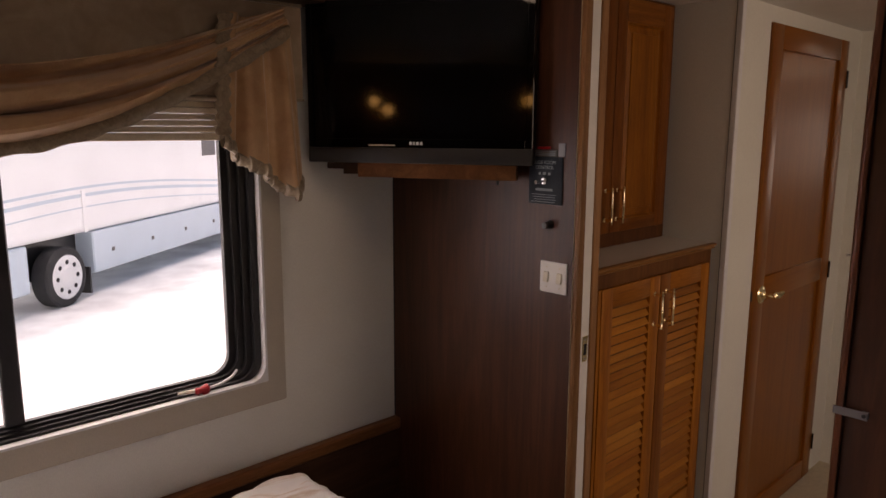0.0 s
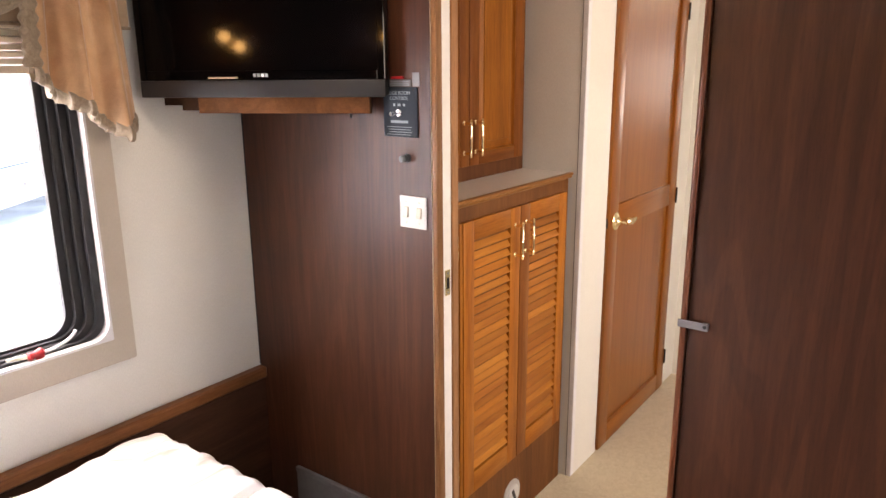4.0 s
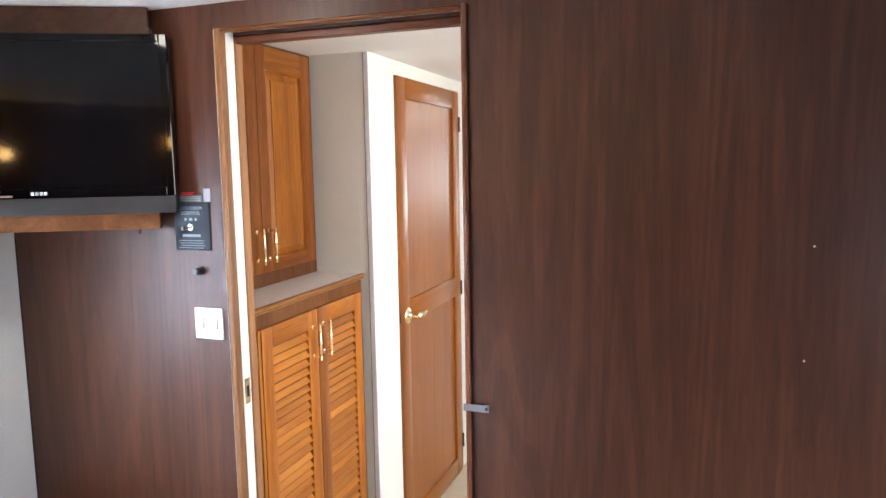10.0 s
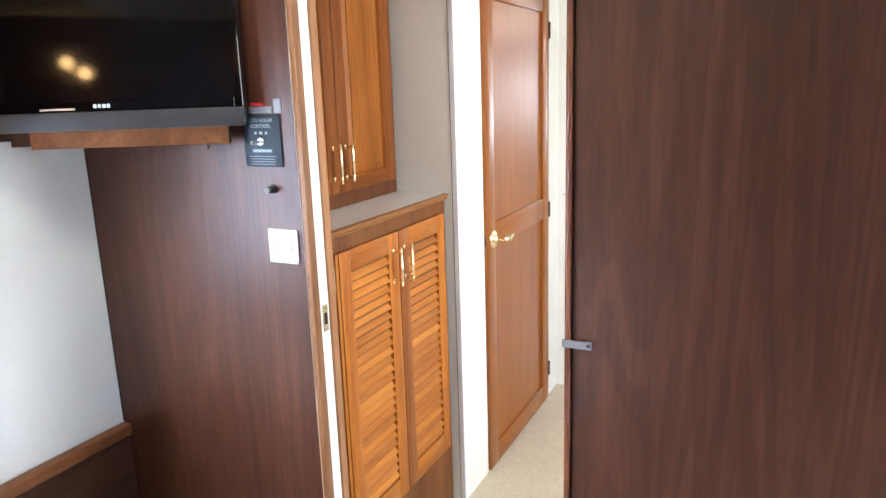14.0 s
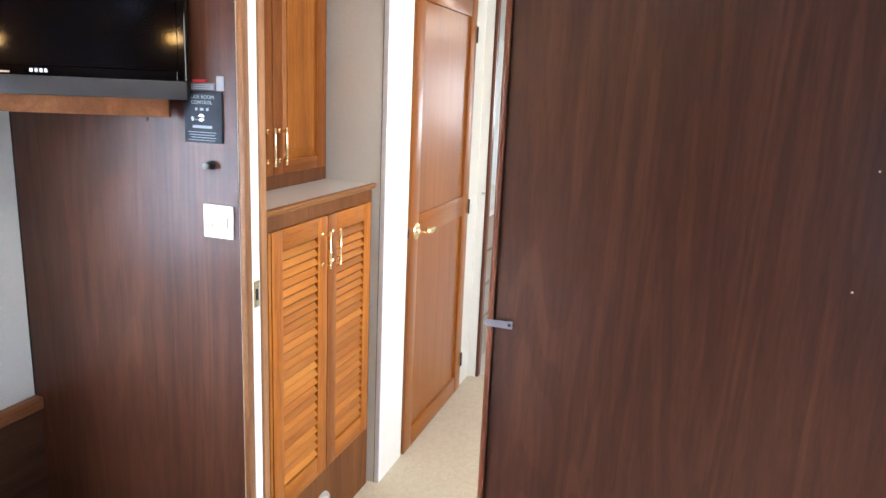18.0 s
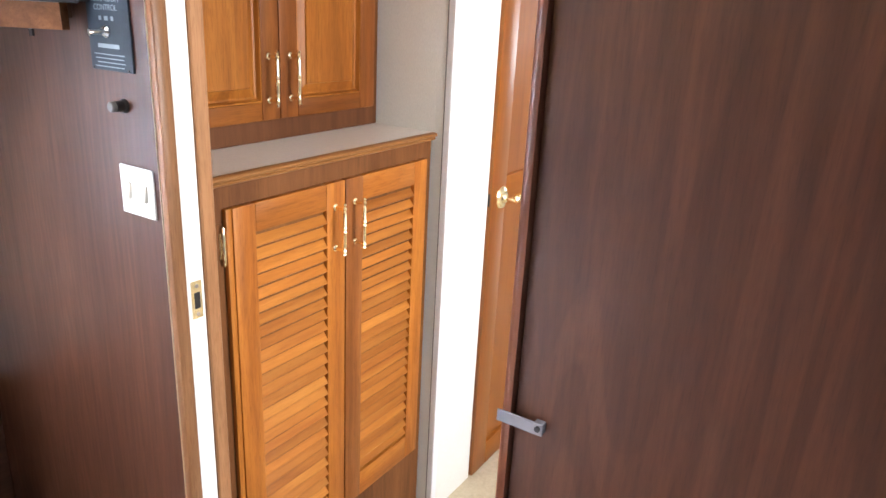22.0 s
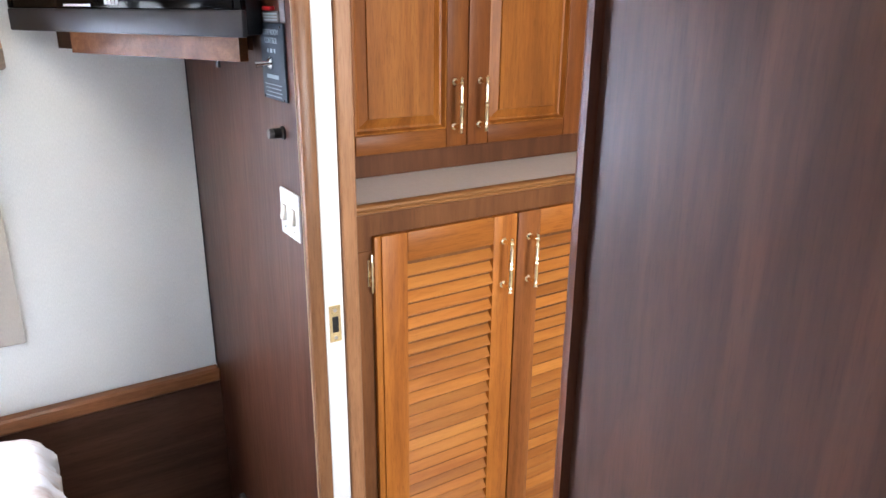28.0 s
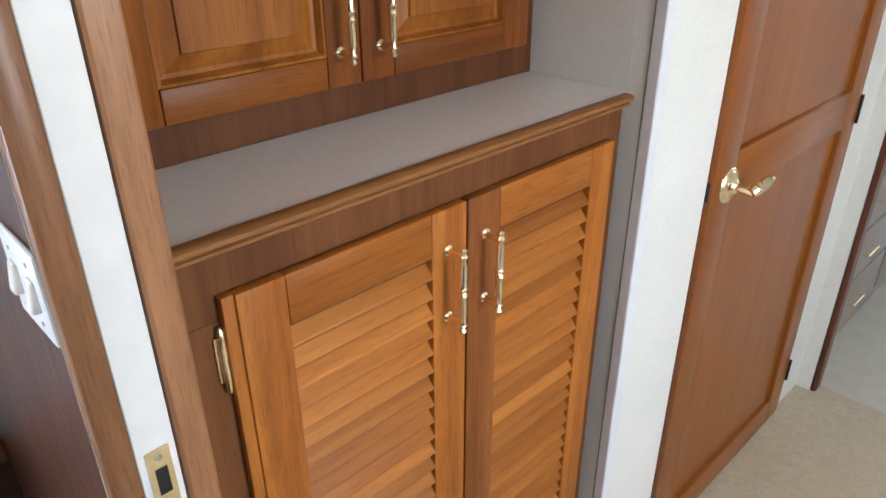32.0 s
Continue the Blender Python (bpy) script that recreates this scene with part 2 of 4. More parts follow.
CONTROL = plain("slate_control_plate", (0.030, 0.041, 0.058), 0.5, 0, 0.1, 90, 0.04, 0.2)
INK = plain("pale_print", (0.62, 0.66, 0.68), 0.5, 0, 0.05, 40, 0)
PRINT = plain("dim_blue_print", (0.26, 0.31, 0.35), 0.5, 0, 0.05, 40, 0)
RED = plain("red_plastic", (0.42, 0.018, 0.025), 0.35, 0, 0.1, 40, 0)
LAMINATE = plain("grey_laminate", (0.74, 0.72, 0.68), 0.28, 0, 0.08, 160, 0.03)
FLANGE = plain("grey_beige_plastic", (0.38, 0.36, 0.33), 0.4, 0, 0.08, 60, 0.03)
CAP = plain("pale_grey_plastic", (0.52, 0.51, 0.49), 0.35, 0, 0.08, 60, 0.03)
LENS = emitter("lit_lamp_lens", (1.0, 0.86, 0.68), 8.0)
WARMLENS = emitter("lit_reading_lamp", (1.0, 0.56, 0.18), 13.0)


def wallpaper(name, color, thread=0.05):
    m, nt, b = material(name, 0.75)
    vec, _ = coords(nt, (1, 1, 1), 0)
    cloud = noise_tex(nt, vec, 3.0, 6, 0.6)
    weave_v, _ = coords(nt, (60, 60, 14), 0)
    weave = noise_tex(nt, weave_v, 9, 3, 0.6)
    lo = tuple(c * 0.93 for c in color)
    base = ramp(nt, cloud, [(0.3, lo), (0.7, color)])
    spot = ramp(nt, weave, [(0.3, (1 - thread,) * 3), (0.7, (1 + thread * 0.4,) * 3)])
    nt.links.new(mixed(nt, base, spot, 1.0, "MULTIPLY"), b.inputs["Base Color"])
    bump(nt, b, weave, 0.16, 0.001)
    return m


WALLPAPER = wallpaper("pale_vinyl_wallpaper", (0.805, 0.805, 0.75), 0.10)
CEILING = wallpaper("white_vinyl_ceiling", (0.82, 0.81, 0.79), 0.05)
PADDED = wallpaper("beige_vinyl_surround", (0.54, 0.49, 0.41), 0.08)


def fabric(name, a, c, scale, rough=0.9, sheen=0.4):
    m, nt, b = material(name, rough)
    b.inputs["Sheen Weight"].default_value = sheen
    vec, _ = coords(nt, (1, 1, 1), 2)
    n1 = noise_tex(nt, vec, scale, 5, 0.6, 0.8)
    n2 = noise_tex(nt, vec, 500, 2)
    color = ramp(nt, n1, [(0.32, a), (0.68, c)])
    nt.links.new(mixed(nt, color, ramp(nt, n2, [(0.3, (0.85,) * 3), (0.7, (1.05,) * 3)]), 1.0, "MULTIPLY"), b.inputs["Base Color"])
    bump(nt, b, n2, 0.3, 0.001)
    return m


CARPET = fabric("beige_carpet", (0.46, 0.385, 0.255), (0.56, 0.475, 0.325), 45)
SWAG = fabric("peach_curtain_fabric", (0.48, 0.270, 0.130), (0.63, 0.400, 0.22), 10, 0.62)
FRINGE = fabric("taupe_curtain_trim", (0.22, 0.165, 0.105), (0.36, 0.285, 0.20), 60, 0.9)
PELMET = fabric("tan_pelmet_fabric", (0.36, 0.26, 0.17), (0.46, 0.35, 0.24), 14, 0.85)
SHADE = fabric("cream_pleated_shade", (0.62, 0.53, 0.40), (0.72, 0.63, 0.50), 30, 0.9)
VINYL = plain("pale_vinyl_floor", (0.56, 0.54, 0.45), 0.35, 0, 0.1, 14, 0.02)
SNOW = plain("trodden_snow", (0.84, 0.86, 0.89), 0.9, 0, 0.3, 1.3, 0.4)
COACH = plain("pale_coach_paint", (0.83, 0.85, 0.87), 0.3, 0, 0.05, 2, 0)
COACHBLUE = plain("pale_blue_coach_paint", (0.50, 0.61, 0.70), 0.3, 0, 0.05, 2, 0)
TYRE = plain("tyre_rubber", (0.03, 0.03, 0.032), 0.8, 0, 0.2, 20, 0.2)


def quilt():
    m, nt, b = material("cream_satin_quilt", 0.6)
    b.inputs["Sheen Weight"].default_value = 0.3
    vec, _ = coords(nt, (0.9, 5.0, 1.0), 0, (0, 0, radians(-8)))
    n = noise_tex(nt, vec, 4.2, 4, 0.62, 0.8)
    # tan streaks put the shading of wrinkles into the cloth colour
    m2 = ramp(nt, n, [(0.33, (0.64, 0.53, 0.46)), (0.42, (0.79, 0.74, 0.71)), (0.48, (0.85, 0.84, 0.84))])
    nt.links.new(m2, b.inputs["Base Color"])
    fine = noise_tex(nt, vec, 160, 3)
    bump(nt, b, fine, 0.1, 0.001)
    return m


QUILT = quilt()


def glass():
    m, nt, b = material("window_glass", 0.02)
    b.inputs["Transmission Weight"].default_value = 1.0
    b.inputs["IOR"].default_value = 1.05
    b.inputs["Base Color"].default_value = (0.96, 0.98, 0.98, 1)
    return m


GLASS = glass()


# ---- helpers for meshes ----
def box(bm, x0, x1, y0, y1, z0, z1, bevel=0.0, seg=1):
    r = bmesh.ops.create_cube(bm, size=1.0)
    vs = r["verts"]
    for v in vs:
        v.co = ((x0 + x1) / 2 + v.co.x * (x1 - x0), (y0 + y1) / 2 + v.co.y * (y1 - y0), (z0 + z1) / 2 + v.co.z * (z1 - z0))
    if bevel > 0:
        es = list({e for v in vs for e in v.link_edges})
        bmesh.ops.bevel(bm, geom=es, offset=bevel, segments=seg, affect="EDGES", profile=0.5)
    return bm


def tube(bm, p, q, r0, r1=None, sides=12):
    p, q = Vector(p), Vector(q)
    d = q - p
    m = Matrix.Translation((p + q) / 2) @ d.to_track_quat("Z", "Y").to_matrix().to_4x4()
    bmesh.ops.create_cone(bm, cap_ends=True, segments=sides, radius1=r0, radius2=r0 if r1 is None else r1, depth=d.length, matrix=m)
    return bm


def lathe(bm, profile, m, sides=16):
    """A turned body: profile of (radius, height) round the local z axis, placed by m."""
    rings = []
    for r, h in profile:
        rings.append([bm.verts.new(m @ Vector((r * math.cos(2 * math.pi * k / sides), r * math.sin(2 * math.pi * k / sides), h))) for k in range(sides)])
    for a, c in zip(rings, rings[1:]):
        for k in range(sides):
            bm.faces.new((a[k], a[(k + 1) % sides], c[(k + 1) % sides], c[k]))
    bm.faces.new(list(reversed(rings[0])))
    bm.faces.new(rings[-1])
    return bm


def grid_sheet(bm, fn, nu, nv):
    rows = [[bm.verts.new(fn(i / nu, j / nv)) for j in range(nv + 1)] for i in range(nu + 1)]
    for i in range(nu):
        for j in range(nv):
            bm.faces.new((rows[i][j], rows[i + 1][j], rows[i + 1][j + 1], rows[i][j + 1]))
    return bm


def smooth_mesh(me, angle=35):
    for p in me.polygons:
        p.use_smooth = True
    me.set_sharp_from_angle(angle=radians(angle))


def thing(name, base, label, category, group="", kind=""):
    ob = new(name)
    ob.location = base
    ob.empty_display_size = 0.05
    return tagged(ob, label, category, group, kind)


def origin_of(ob):
    p = Vector((0, 0, 0))
    while ob is not None:
        p += Vector(ob.location)
        ob = ob.parent
    return p


def part(name, bm, mat, parent=None, label="", smooth=True, kind="", centre=True):
    """Links a bmesh, drawn in world coordinates, as one mesh object under its parent."""
    bmesh.ops.recalc_face_normals(bm, faces=bm.faces)
    me = bpy.data.meshes.new(name)
    if centre and len(bm.verts):
        xs, ys, zs = zip(*(v.co for v in bm.verts))
        c = Vector(((min(xs) + max(xs)) / 2, (min(ys) + max(ys)) / 2, min(zs)))
    else:
        c = Vector((0, 0, 0))
    bm.transform(Matrix.Translation(-c))
    bm.to_mesh(me)
    bm.free()
    if smooth:
        smooth_mesh(me)
    me.materials.append(mat)
    ob = new(name, me)
    ob.location = c - origin_of(parent)
    ob.parent = parent
    if label or kind:
        tagged(ob, label, "", "", kind)
    return ob


def shell(name, boxes, mat, label, category, bevel=0.0):
    """A piece of the setting, from one or more boxes in one mesh."""
    bm = bmesh.new()
    for b in boxes:
        box(bm, *b, bevel)
    ob = part(name, bm, mat, None, "", False, "", False)
    return tagged(ob, label, category, "", "structure")


# ---- plan ----
FRONT, BACK = 2.066, 2.154          # the partition's two faces
OPEN0, OPEN1 = 0.809, 1.478         # the doorway in it
CEIL = 2.105
WIN_Y = 2.276                       # inner face of the window wall
HALL_Y = 1.470                      # face of the wall with the panelled door
HEAD = 2.036
REAR, KERB = -1.05, -0.80

shell("floor", [(REAR - 0.1, 4.245, KERB - 0.1, 2.40, -0.06, 0.0)], CARPET, "beige cut-pile carpet running through bedroom and hall", "carpet floor")
shell("floor_kitchen", [(4.245, 10.0, KERB - 0.1, 2.40, -0.06, -0.004)], VINYL, "pale vinyl floor beyond the carpet edge", "vinyl floor")
shell("ceiling", [(REAR - 0.1, 10.0, KERB - 0.1, 2.40, CEIL, CEIL + 0.05)], CEILING, "white vinyl-covered ceiling", "ceiling")
# window opening
WX0, WX1, WZ0, WZ1 = 0.10, 1.541, 0.878, 1.80
shell("wall_window", [
    (WX1, FRONT + 0.03, WIN_Y, WIN_Y + 0.07, 0, CEIL),
    (REAR - 0.1, WX0, WIN_Y, WIN_Y + 0.07, 0, CEIL),
    (WX0, WX1, WIN_Y, WIN_Y + 0.07, 0, WZ0),
    (WX0, WX1, WIN_Y, WIN_Y + 0.07, WZ1, CEIL)], WALLPAPER, "pale vinyl wallpapered outer wall with a window", "wall")
# unseen wall; its dark veneer cuts the haze mirrored in the television
shell("wall_rear", [(REAR - 0.1, REAR, KERB - 0.1, WIN_Y, 0, CEIL)], PANEL, "unseen rear wall, veneered dark to dim reflections", "wall")
# opening at the hall is assumed and out of view, cut for its light
shell("wall_kerb_side", [
    (BACK, 2.19, KERB - 0.1, KERB, 0, CEIL), (2.19, 3.09, KERB - 0.1, KERB, 0, 0.9), (2.19, 3.09, KERB - 0.1, KERB, 1.8, CEIL),
    (3.09, 10.0, KERB - 0.1, KERB, 0, CEIL)], WALLPAPER, "pale wallpapered outer wall of hall and kitchen", "wall")
# unseen wall; dark veneer dims bounce onto the partition, opening is assumed
shell("wall_kerb_bedroom", [
    (REAR, 0.05, KERB - 0.1, KERB, 0, CEIL), (0.05, 1.15, KERB - 0.1, KERB, 0, 0.95), (0.05, 1.15, KERB - 0.1, KERB, 1.75, CEIL),
    (1.15, BACK, KERB - 0.1, KERB, 0, CEIL)], PANEL, "unseen outer wall, veneered dark to dim bounce, with an assumed opening", "wall")
shell("wall_alcove_side", [(2.946, 2.971, HALL_Y + 0.05, 2.30, 0, CEIL)], WALLPAPER, "pale wallpapered side of the cabinet alcove", "wall")
shell("wall_hall_end", [(4.190, 4.225, 1.424, HALL_Y + 0.05, 0, CEIL)], WALLPAPER, "short pale wallpapered wall at the hall end", "wall")
shell("wall_hall", [
    (2.9463, 3.188, HALL_Y, HALL_Y + 0.05, 0, CEIL), (3.188, 4.005, HALL_Y, HALL_Y + 0.05, 2.048, CEIL),
    (4.005, 4.190, HALL_Y, HALL_Y + 0.05, 0, CEIL)], WALLPAPER, "pale wallpapered hall wall round the door", "wall")
shell("wall_kitchen", [(4.225, 10.0, 2.30, 2.40, 0, CEIL), (9.9, 10.0, KERB, 2.3, 0, 1.08), (9.9, 10.0, KERB, 2.3, 1.92, CEIL), (9.9, 10.0, KERB, -0.52, 1.08, 1.92), (9.9, 10.0, 1.52, 2.3, 1.08, 1.92), (2.971, 4.225, 2.30, 2.40, 0, CEIL)], WALLPAPER, "pale wall closing the kitchen", "wall")

# partition: fixed panels left and right of the doorway, and above it
shell("wall_partition", [(FRONT, FRONT + 0.028, OPEN1 + 0.014, WIN_Y, 0, CEIL), (FRONT, FRONT + 0.028, OPEN0, OPEN1 + 0.014, HEAD + 0.005, CEIL)], PANEL, "dark walnut-veneered partition wall beside the doorway", "partition wall")
shell("wall_partition_kerb_side", [(FRONT, FRONT + 0.030, KERB, OPEN0 - 0.0180, 0, CEIL), (FRONT + 0.0125, FRONT + 0.030, OPEN0 - 0.0180, OPEN0 - 0.002, 0, HEAD + 0.0051), (FRONT, FRONT + 0.030, OPEN0 - 0.0180, OPEN0 - 0.001, HEAD + 0.0051, CEIL)], PANEL, "dark walnut-veneered fixed partition panel", "partition wall")
shell("wall_partition_back", [(FRONT + 0.062, BACK, KERB, OPEN0 - 0.01, 0, CEIL), (FRONT + 0.062, BACK, OPEN1 + 0.02, 2.29, 0, CEIL), (FRONT + 0.0595, BACK - 0.002, OPEN0 - 0.01, OPEN1 + 0.02, HEAD - 0.006, CEIL)], PANEL, "dark walnut-veneered hall side of the partition", "partition wall")


def bullnose(bm, x, y, r, z0, z1, sides=16):
    """A rounded upright nosing: half round towards +y, closed behind."""
    pts = [(x - r, y - 0.005), *((x - r * math.cos(math.pi * k / sides), y + r * math.sin(math.pi * k / sides)) for k in range(sides + 1)), (x + r, y - 0.005)]
    lo = [bm.verts.new((px, py, z0)) for px, py in pts]
    hi = [bm.verts.new((px, py, z1)) for px, py in pts]
    n = len(pts)
    for k in range(n):
        bm.faces.new((lo[k], lo[(k + 1) % n], hi[(k + 1) % n], hi[k]))
    bm.faces.new(lo)
    bm.faces.new(hi)
    return bm


EDGEWOOD = wood("reddish_edge_nosing", (0.09, 0.029, 0.014), (0.13, 0.044, 0.021), (0.18, 0.066, 0.033), "z", 0.32, 0.15)
EDGE_Y = wood("reddish_head_board", (0.09, 0.029, 0.014), (0.13, 0.044, 0.021), (0.18, 0.066, 0.033), "y", 0.4, 0.1)
nosing = part("trim_partition_edge", bullnose(bmesh.new(), FRONT + 0.001, OPEN0 - 0.0105, 0.0110, 0.0, HEAD + 0.005), EDGEWOOD)
tagged(nosing, "rounded reddish wooden nosing on the partition edge", "trim", "", "structure")

# doorway lining: casing, white jamb and inner board on the window side, and over the head
casing = thing("door_casing", (2.11, OPEN1, 0), "light wooden doorway casing with a white pocket-door jamb", "door casing", "", "structure")
part("outer_casing", box(bmesh.new(), FRONT - 0.007, FRONT + 0.0205, OPEN1 - 0.003, OPEN1 + 0.0135, 0, HEAD + 0.004, 0.003, 2), TRIMWOOD, casing)
part("edge_strip", box(bmesh.new(), FRONT - 0.0075, FRONT - 0.0003, OPEN1 + 0.0138, OPEN1 + 0.0160, 0, HEAD + 0.004, 0.0008), CREAM, casing, "thin pale strip along the casing")
part("white_jamb", box(bmesh.new(), FRONT + 0.0208, FRONT + 0.0585, OPEN1 - 0.001, OPEN1 + 0.016, 0, HEAD + 0.002, 0.001), JAMB, casing)
part("inner_board", box(bmesh.new(), FRONT + 0.0610, BACK + 0.004, OPEN1 - 0.0045, OPEN1 + 0.0195, 0, HEAD - 0.007, 0.003), TRIMWOOD, casing)
part("head_casing", box(bmesh.new(), FRONT - 0.007, FRONT + 0.0205, OPEN0 + 0.0005, OPEN1 - 0.0035, HEAD - 0.005, HEAD + 0.004, 0.003), TEAK_Y, casing)
part("white_head_track", box(bmesh.new(), FRONT + 0.0208, FRONT + 0.0585, OPEN0 + 0.004, OPEN1 + 0.001, HEAD + 0.003, HEAD + 0.02, 0.001), JAMB, casing)
part("inner_head_board", box(bmesh.new(), FRONT + 0.0595, BACK + 0.003, OPEN0 + 0.003, OPEN1 - 0.005, HEAD - 0.027, HEAD - 0.008, 0.002), EDGE_Y, casing)

strike = thing("strike_plate", (FRONT + 0.040, OPEN1 + 0.001, 1.0), "small polished brass strike plate let into the white jamb", "strike plate")
part("plate", box(bmesh.new(), FRONT + 0.028, FRONT + 0.052, OPEN1 - 0.0030, OPEN1 - 0.0012, 1.006, 1.081, 0.0008), BRASS, strike)
part("keeper_hole", box(bmesh.new(), FRONT + 0.034, FRONT + 0.046, OPEN1 - 0.0036, OPEN1 - 0.0030, 1.026, 1.058), BLACK, strike, "dark keeper slot")
for z in (1.015, 1.071):
    part("screw", tube(bmesh.new(), (FRONT + 0.040, OPEN1 - 0.0042, z), (FRONT + 0.040, OPEN1 - 0.0025, z), 0.0035), STEEL, strike)

# ---- panelled hall door ----
DX0, DX1, DZ1 = 3.192, 4.000, 2.044
door = thing("door_panelled", ((DX0 + DX1) / 2, HALL_Y, 0.006), "closed polished teak door with two recessed panels", "door")
YF, YB = HALL_Y - 0.012, HALL_Y + 0.022
part("hinge_stile", box(bmesh.new(), DX1 - 0.092, DX1, YF, YB, 0.008, DZ1, 0.0025, 2), DOORWOOD, door)
part("lock_stile", box(bmesh.new(), DX0, DX0 + 0.092, YF, YB, 0.008, DZ1, 0.0025, 2), DOORWOOD, door)
DOORRAIL = wood("polished_door_rail", (0.200, 0.060, 0.0060), (0.265, 0.085, 0.0086), (0.330, 0.115, 0.0130), "x", 0.29, 0.0, 0.7, 0.05, 0.30, 0.45)
for z0, z1, n in ((0.008, 0.100, "bottom_rail"), (0.985, 1.085, "middle_rail"), (1.956, DZ1, "top_rail")):
    part(n, box(bmesh.new(), DX0 + 0.0925, DX1 - 0.0925, YF, YB, z0, z1, 0.0025, 2), DOORRAIL, door)
for z0, z1 in ((0.101, 0.984), (1.086, 1.955)):
    part("panel", box(bmesh.new(), DX0 + 0.093, DX1 - 0.093, YF + 0.012, YB - 0.004, z0, z1), DOORWOOD, door)
handle = part("rosette", lathe(bmesh.new(), [(0.037, 0), (0.037, 0.003), (0.034, 0.006), (0.031, 0.0055), (0.028, 0.008), (0.019, 0.010), (0.016, 0.016), (0.011, 0.02)], Matrix.Translation((3.256, YF, 1.020)) @ Matrix.Rotation(radians(90), 4, "X"), 20), BRASS, door, "ornate polished brass rosette")
bm = tube(bmesh.new(), (3.256, YF - 0.018, 1.020), (3.256, YF - 0.052, 1.020), 0.008, 0.010)
part("spindle", bm, BRASS, handle)
bm = bmesh.new()
pts = [(3.248 + 0.0105 * k, YF - 0.050 - 0.004 * math.sin(k * 0.8), 1.020 + 0.006 * math.sin(k * 0.85)) for k in range(10)]
for k in range(9):
    tube(bm, pts[k], pts[k + 1], (0.011, 0.014, 0.013, 0.0095, 0.0085, 0.010, 0.013, 0.0125, 0.010)[k], (0.014, 0.013, 0.0095, 0.0085, 0.010, 0.013, 0.0125, 0.010, 0.006)[k], 10)
part("lever", bm, BRASS, handle)
part("latch_face", box(bmesh.new(), DX0 - 0.0008, DX0 + 0.0004, YF + 0.006, YF + 0.013, 1.000, 1.040), BLACK, door, "dark latch face plate")
for z in (0.17, 1.02, 1.88):
    part("hinge", tube(bmesh.new(), (DX1 + 0.004, YF - 0.002, z - 0.038), (DX1 + 0.004, YF - 0.002, z + 0.038), 0.0045), BLACK, door, "dark hinge barrel")

shell("trim_alcove_corner", [(2.9455, 2.972, HALL_Y - 0.002, HALL_Y + 0.018, 0, CEIL - 0.001)], ALU, "pale corner bead on the alcove corner", "trim", 0.002)
shell("trim_alcove_seam", [(2.9448, 2.9460, HALL_Y + 0.0185, HALL_Y + 0.0205, 0, CEIL - 0.001)], SEAM, "thin grey seam beside the alcove corner", "seam")
shell("trim_kitchen_edge", [(4.190, 4.240, 1.405, 1.4235, 0, CEIL - 0.001)], EDGEWOOD, "dark reddish wooden edge of the kitchen opening", "trim", 0.006)
hook = thing("wall_hook", (4.188, 1.43, 1.06), "small grey hook on the pale hall wall", "hook")
part("stem", tube(bmesh.new(), (4.1898, 1.430, 1.070), (4.165, 1.430, 1.070), 0.006), STEEL, hook)

# ---- louvred cabinet in the alcove ----
FACE = 1.516
cab = thing("louvred_cabinet", (2.56, FACE + 0.3, 0), "teak cabinet with two louvred doors in the hall alcove", "cabinet")
part("body", box(bmesh.new(), BACK + 0.002, 2.929, FACE + 0.019, 2.28, 0.0, 1.2335), DARKWOOD_Z, cab)
part("hinge_stile", box(bmesh.new(), BACK + 0.005, 2.212, FACE, FACE + 0.0185, 0.2862, 1.16, 0.001), DARKWOOD_Z, cab)
part("end_stile", box(bmesh.new(), 2.880, 2.929, FACE, FACE + 0.0185, 0.2862, 1.16, 0.001), DARKWOOD_Z, cab)
part("top_rail", box(bmesh.new(), BACK + 0.005, 2.929, FACE, FACE + 0.0185, 1.1605, 1.2340, 0.001), DARKWOOD_Z, cab)
part("plinth", box(bmesh.new(), BACK + 0.005, 2.929, FACE, FACE + 0.0185, 0.0, 0.2857, 0.001), DARKWOOD_Z, cab, "dark walnut plinth board")
LV0, LV1, LVY = 0.272, 1.190, 1.500


def louvred_door(x0, x1, hinge_left):
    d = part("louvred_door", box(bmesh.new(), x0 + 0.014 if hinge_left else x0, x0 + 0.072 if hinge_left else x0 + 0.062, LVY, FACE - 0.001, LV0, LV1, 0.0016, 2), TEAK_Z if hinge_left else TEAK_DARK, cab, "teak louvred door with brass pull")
    if hinge_left:
        part("edge_lip", box(bmesh.new(), x0, x0 + 0.0142, LVY + 0.0035, FACE - 0.001, LV0, LV1, 0.0016, 2), TEAK_Z, d)
    a, c = (x0 + 0.072, x1 - 0.062) if hinge_left else (x0 + 0.062, x1 - 0.058)
    part("stile", box(bmesh.new(), c, x1, LVY, FACE - 0.001, LV0, LV1, 0.0016, 2), TEAK_Z, d)
    part("top_rail", box(bmesh.new(), a + 0.0005, c - 0.0005, LVY, FACE - 0.001, 1.129, LV1, 0.0016, 2), TEAK_X, d)
    part("bottom_rail", box(bmesh.new(), a + 0.0005, c - 0.0005, LVY, FACE - 0.001, LV0, LV0 + 0.075, 0.0016, 2), TEAK_X, d)
    part("backing", box(bmesh.new(), a, c, FACE - 0.0035, FACE - 0.0015, LV0 + 0.07, 1.136), DARKWOOD_Z, d)
    return d, a, c


door_a, la0, la1 = louvred_door(2.206, 2.5525, True)
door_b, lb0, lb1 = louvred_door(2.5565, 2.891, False)


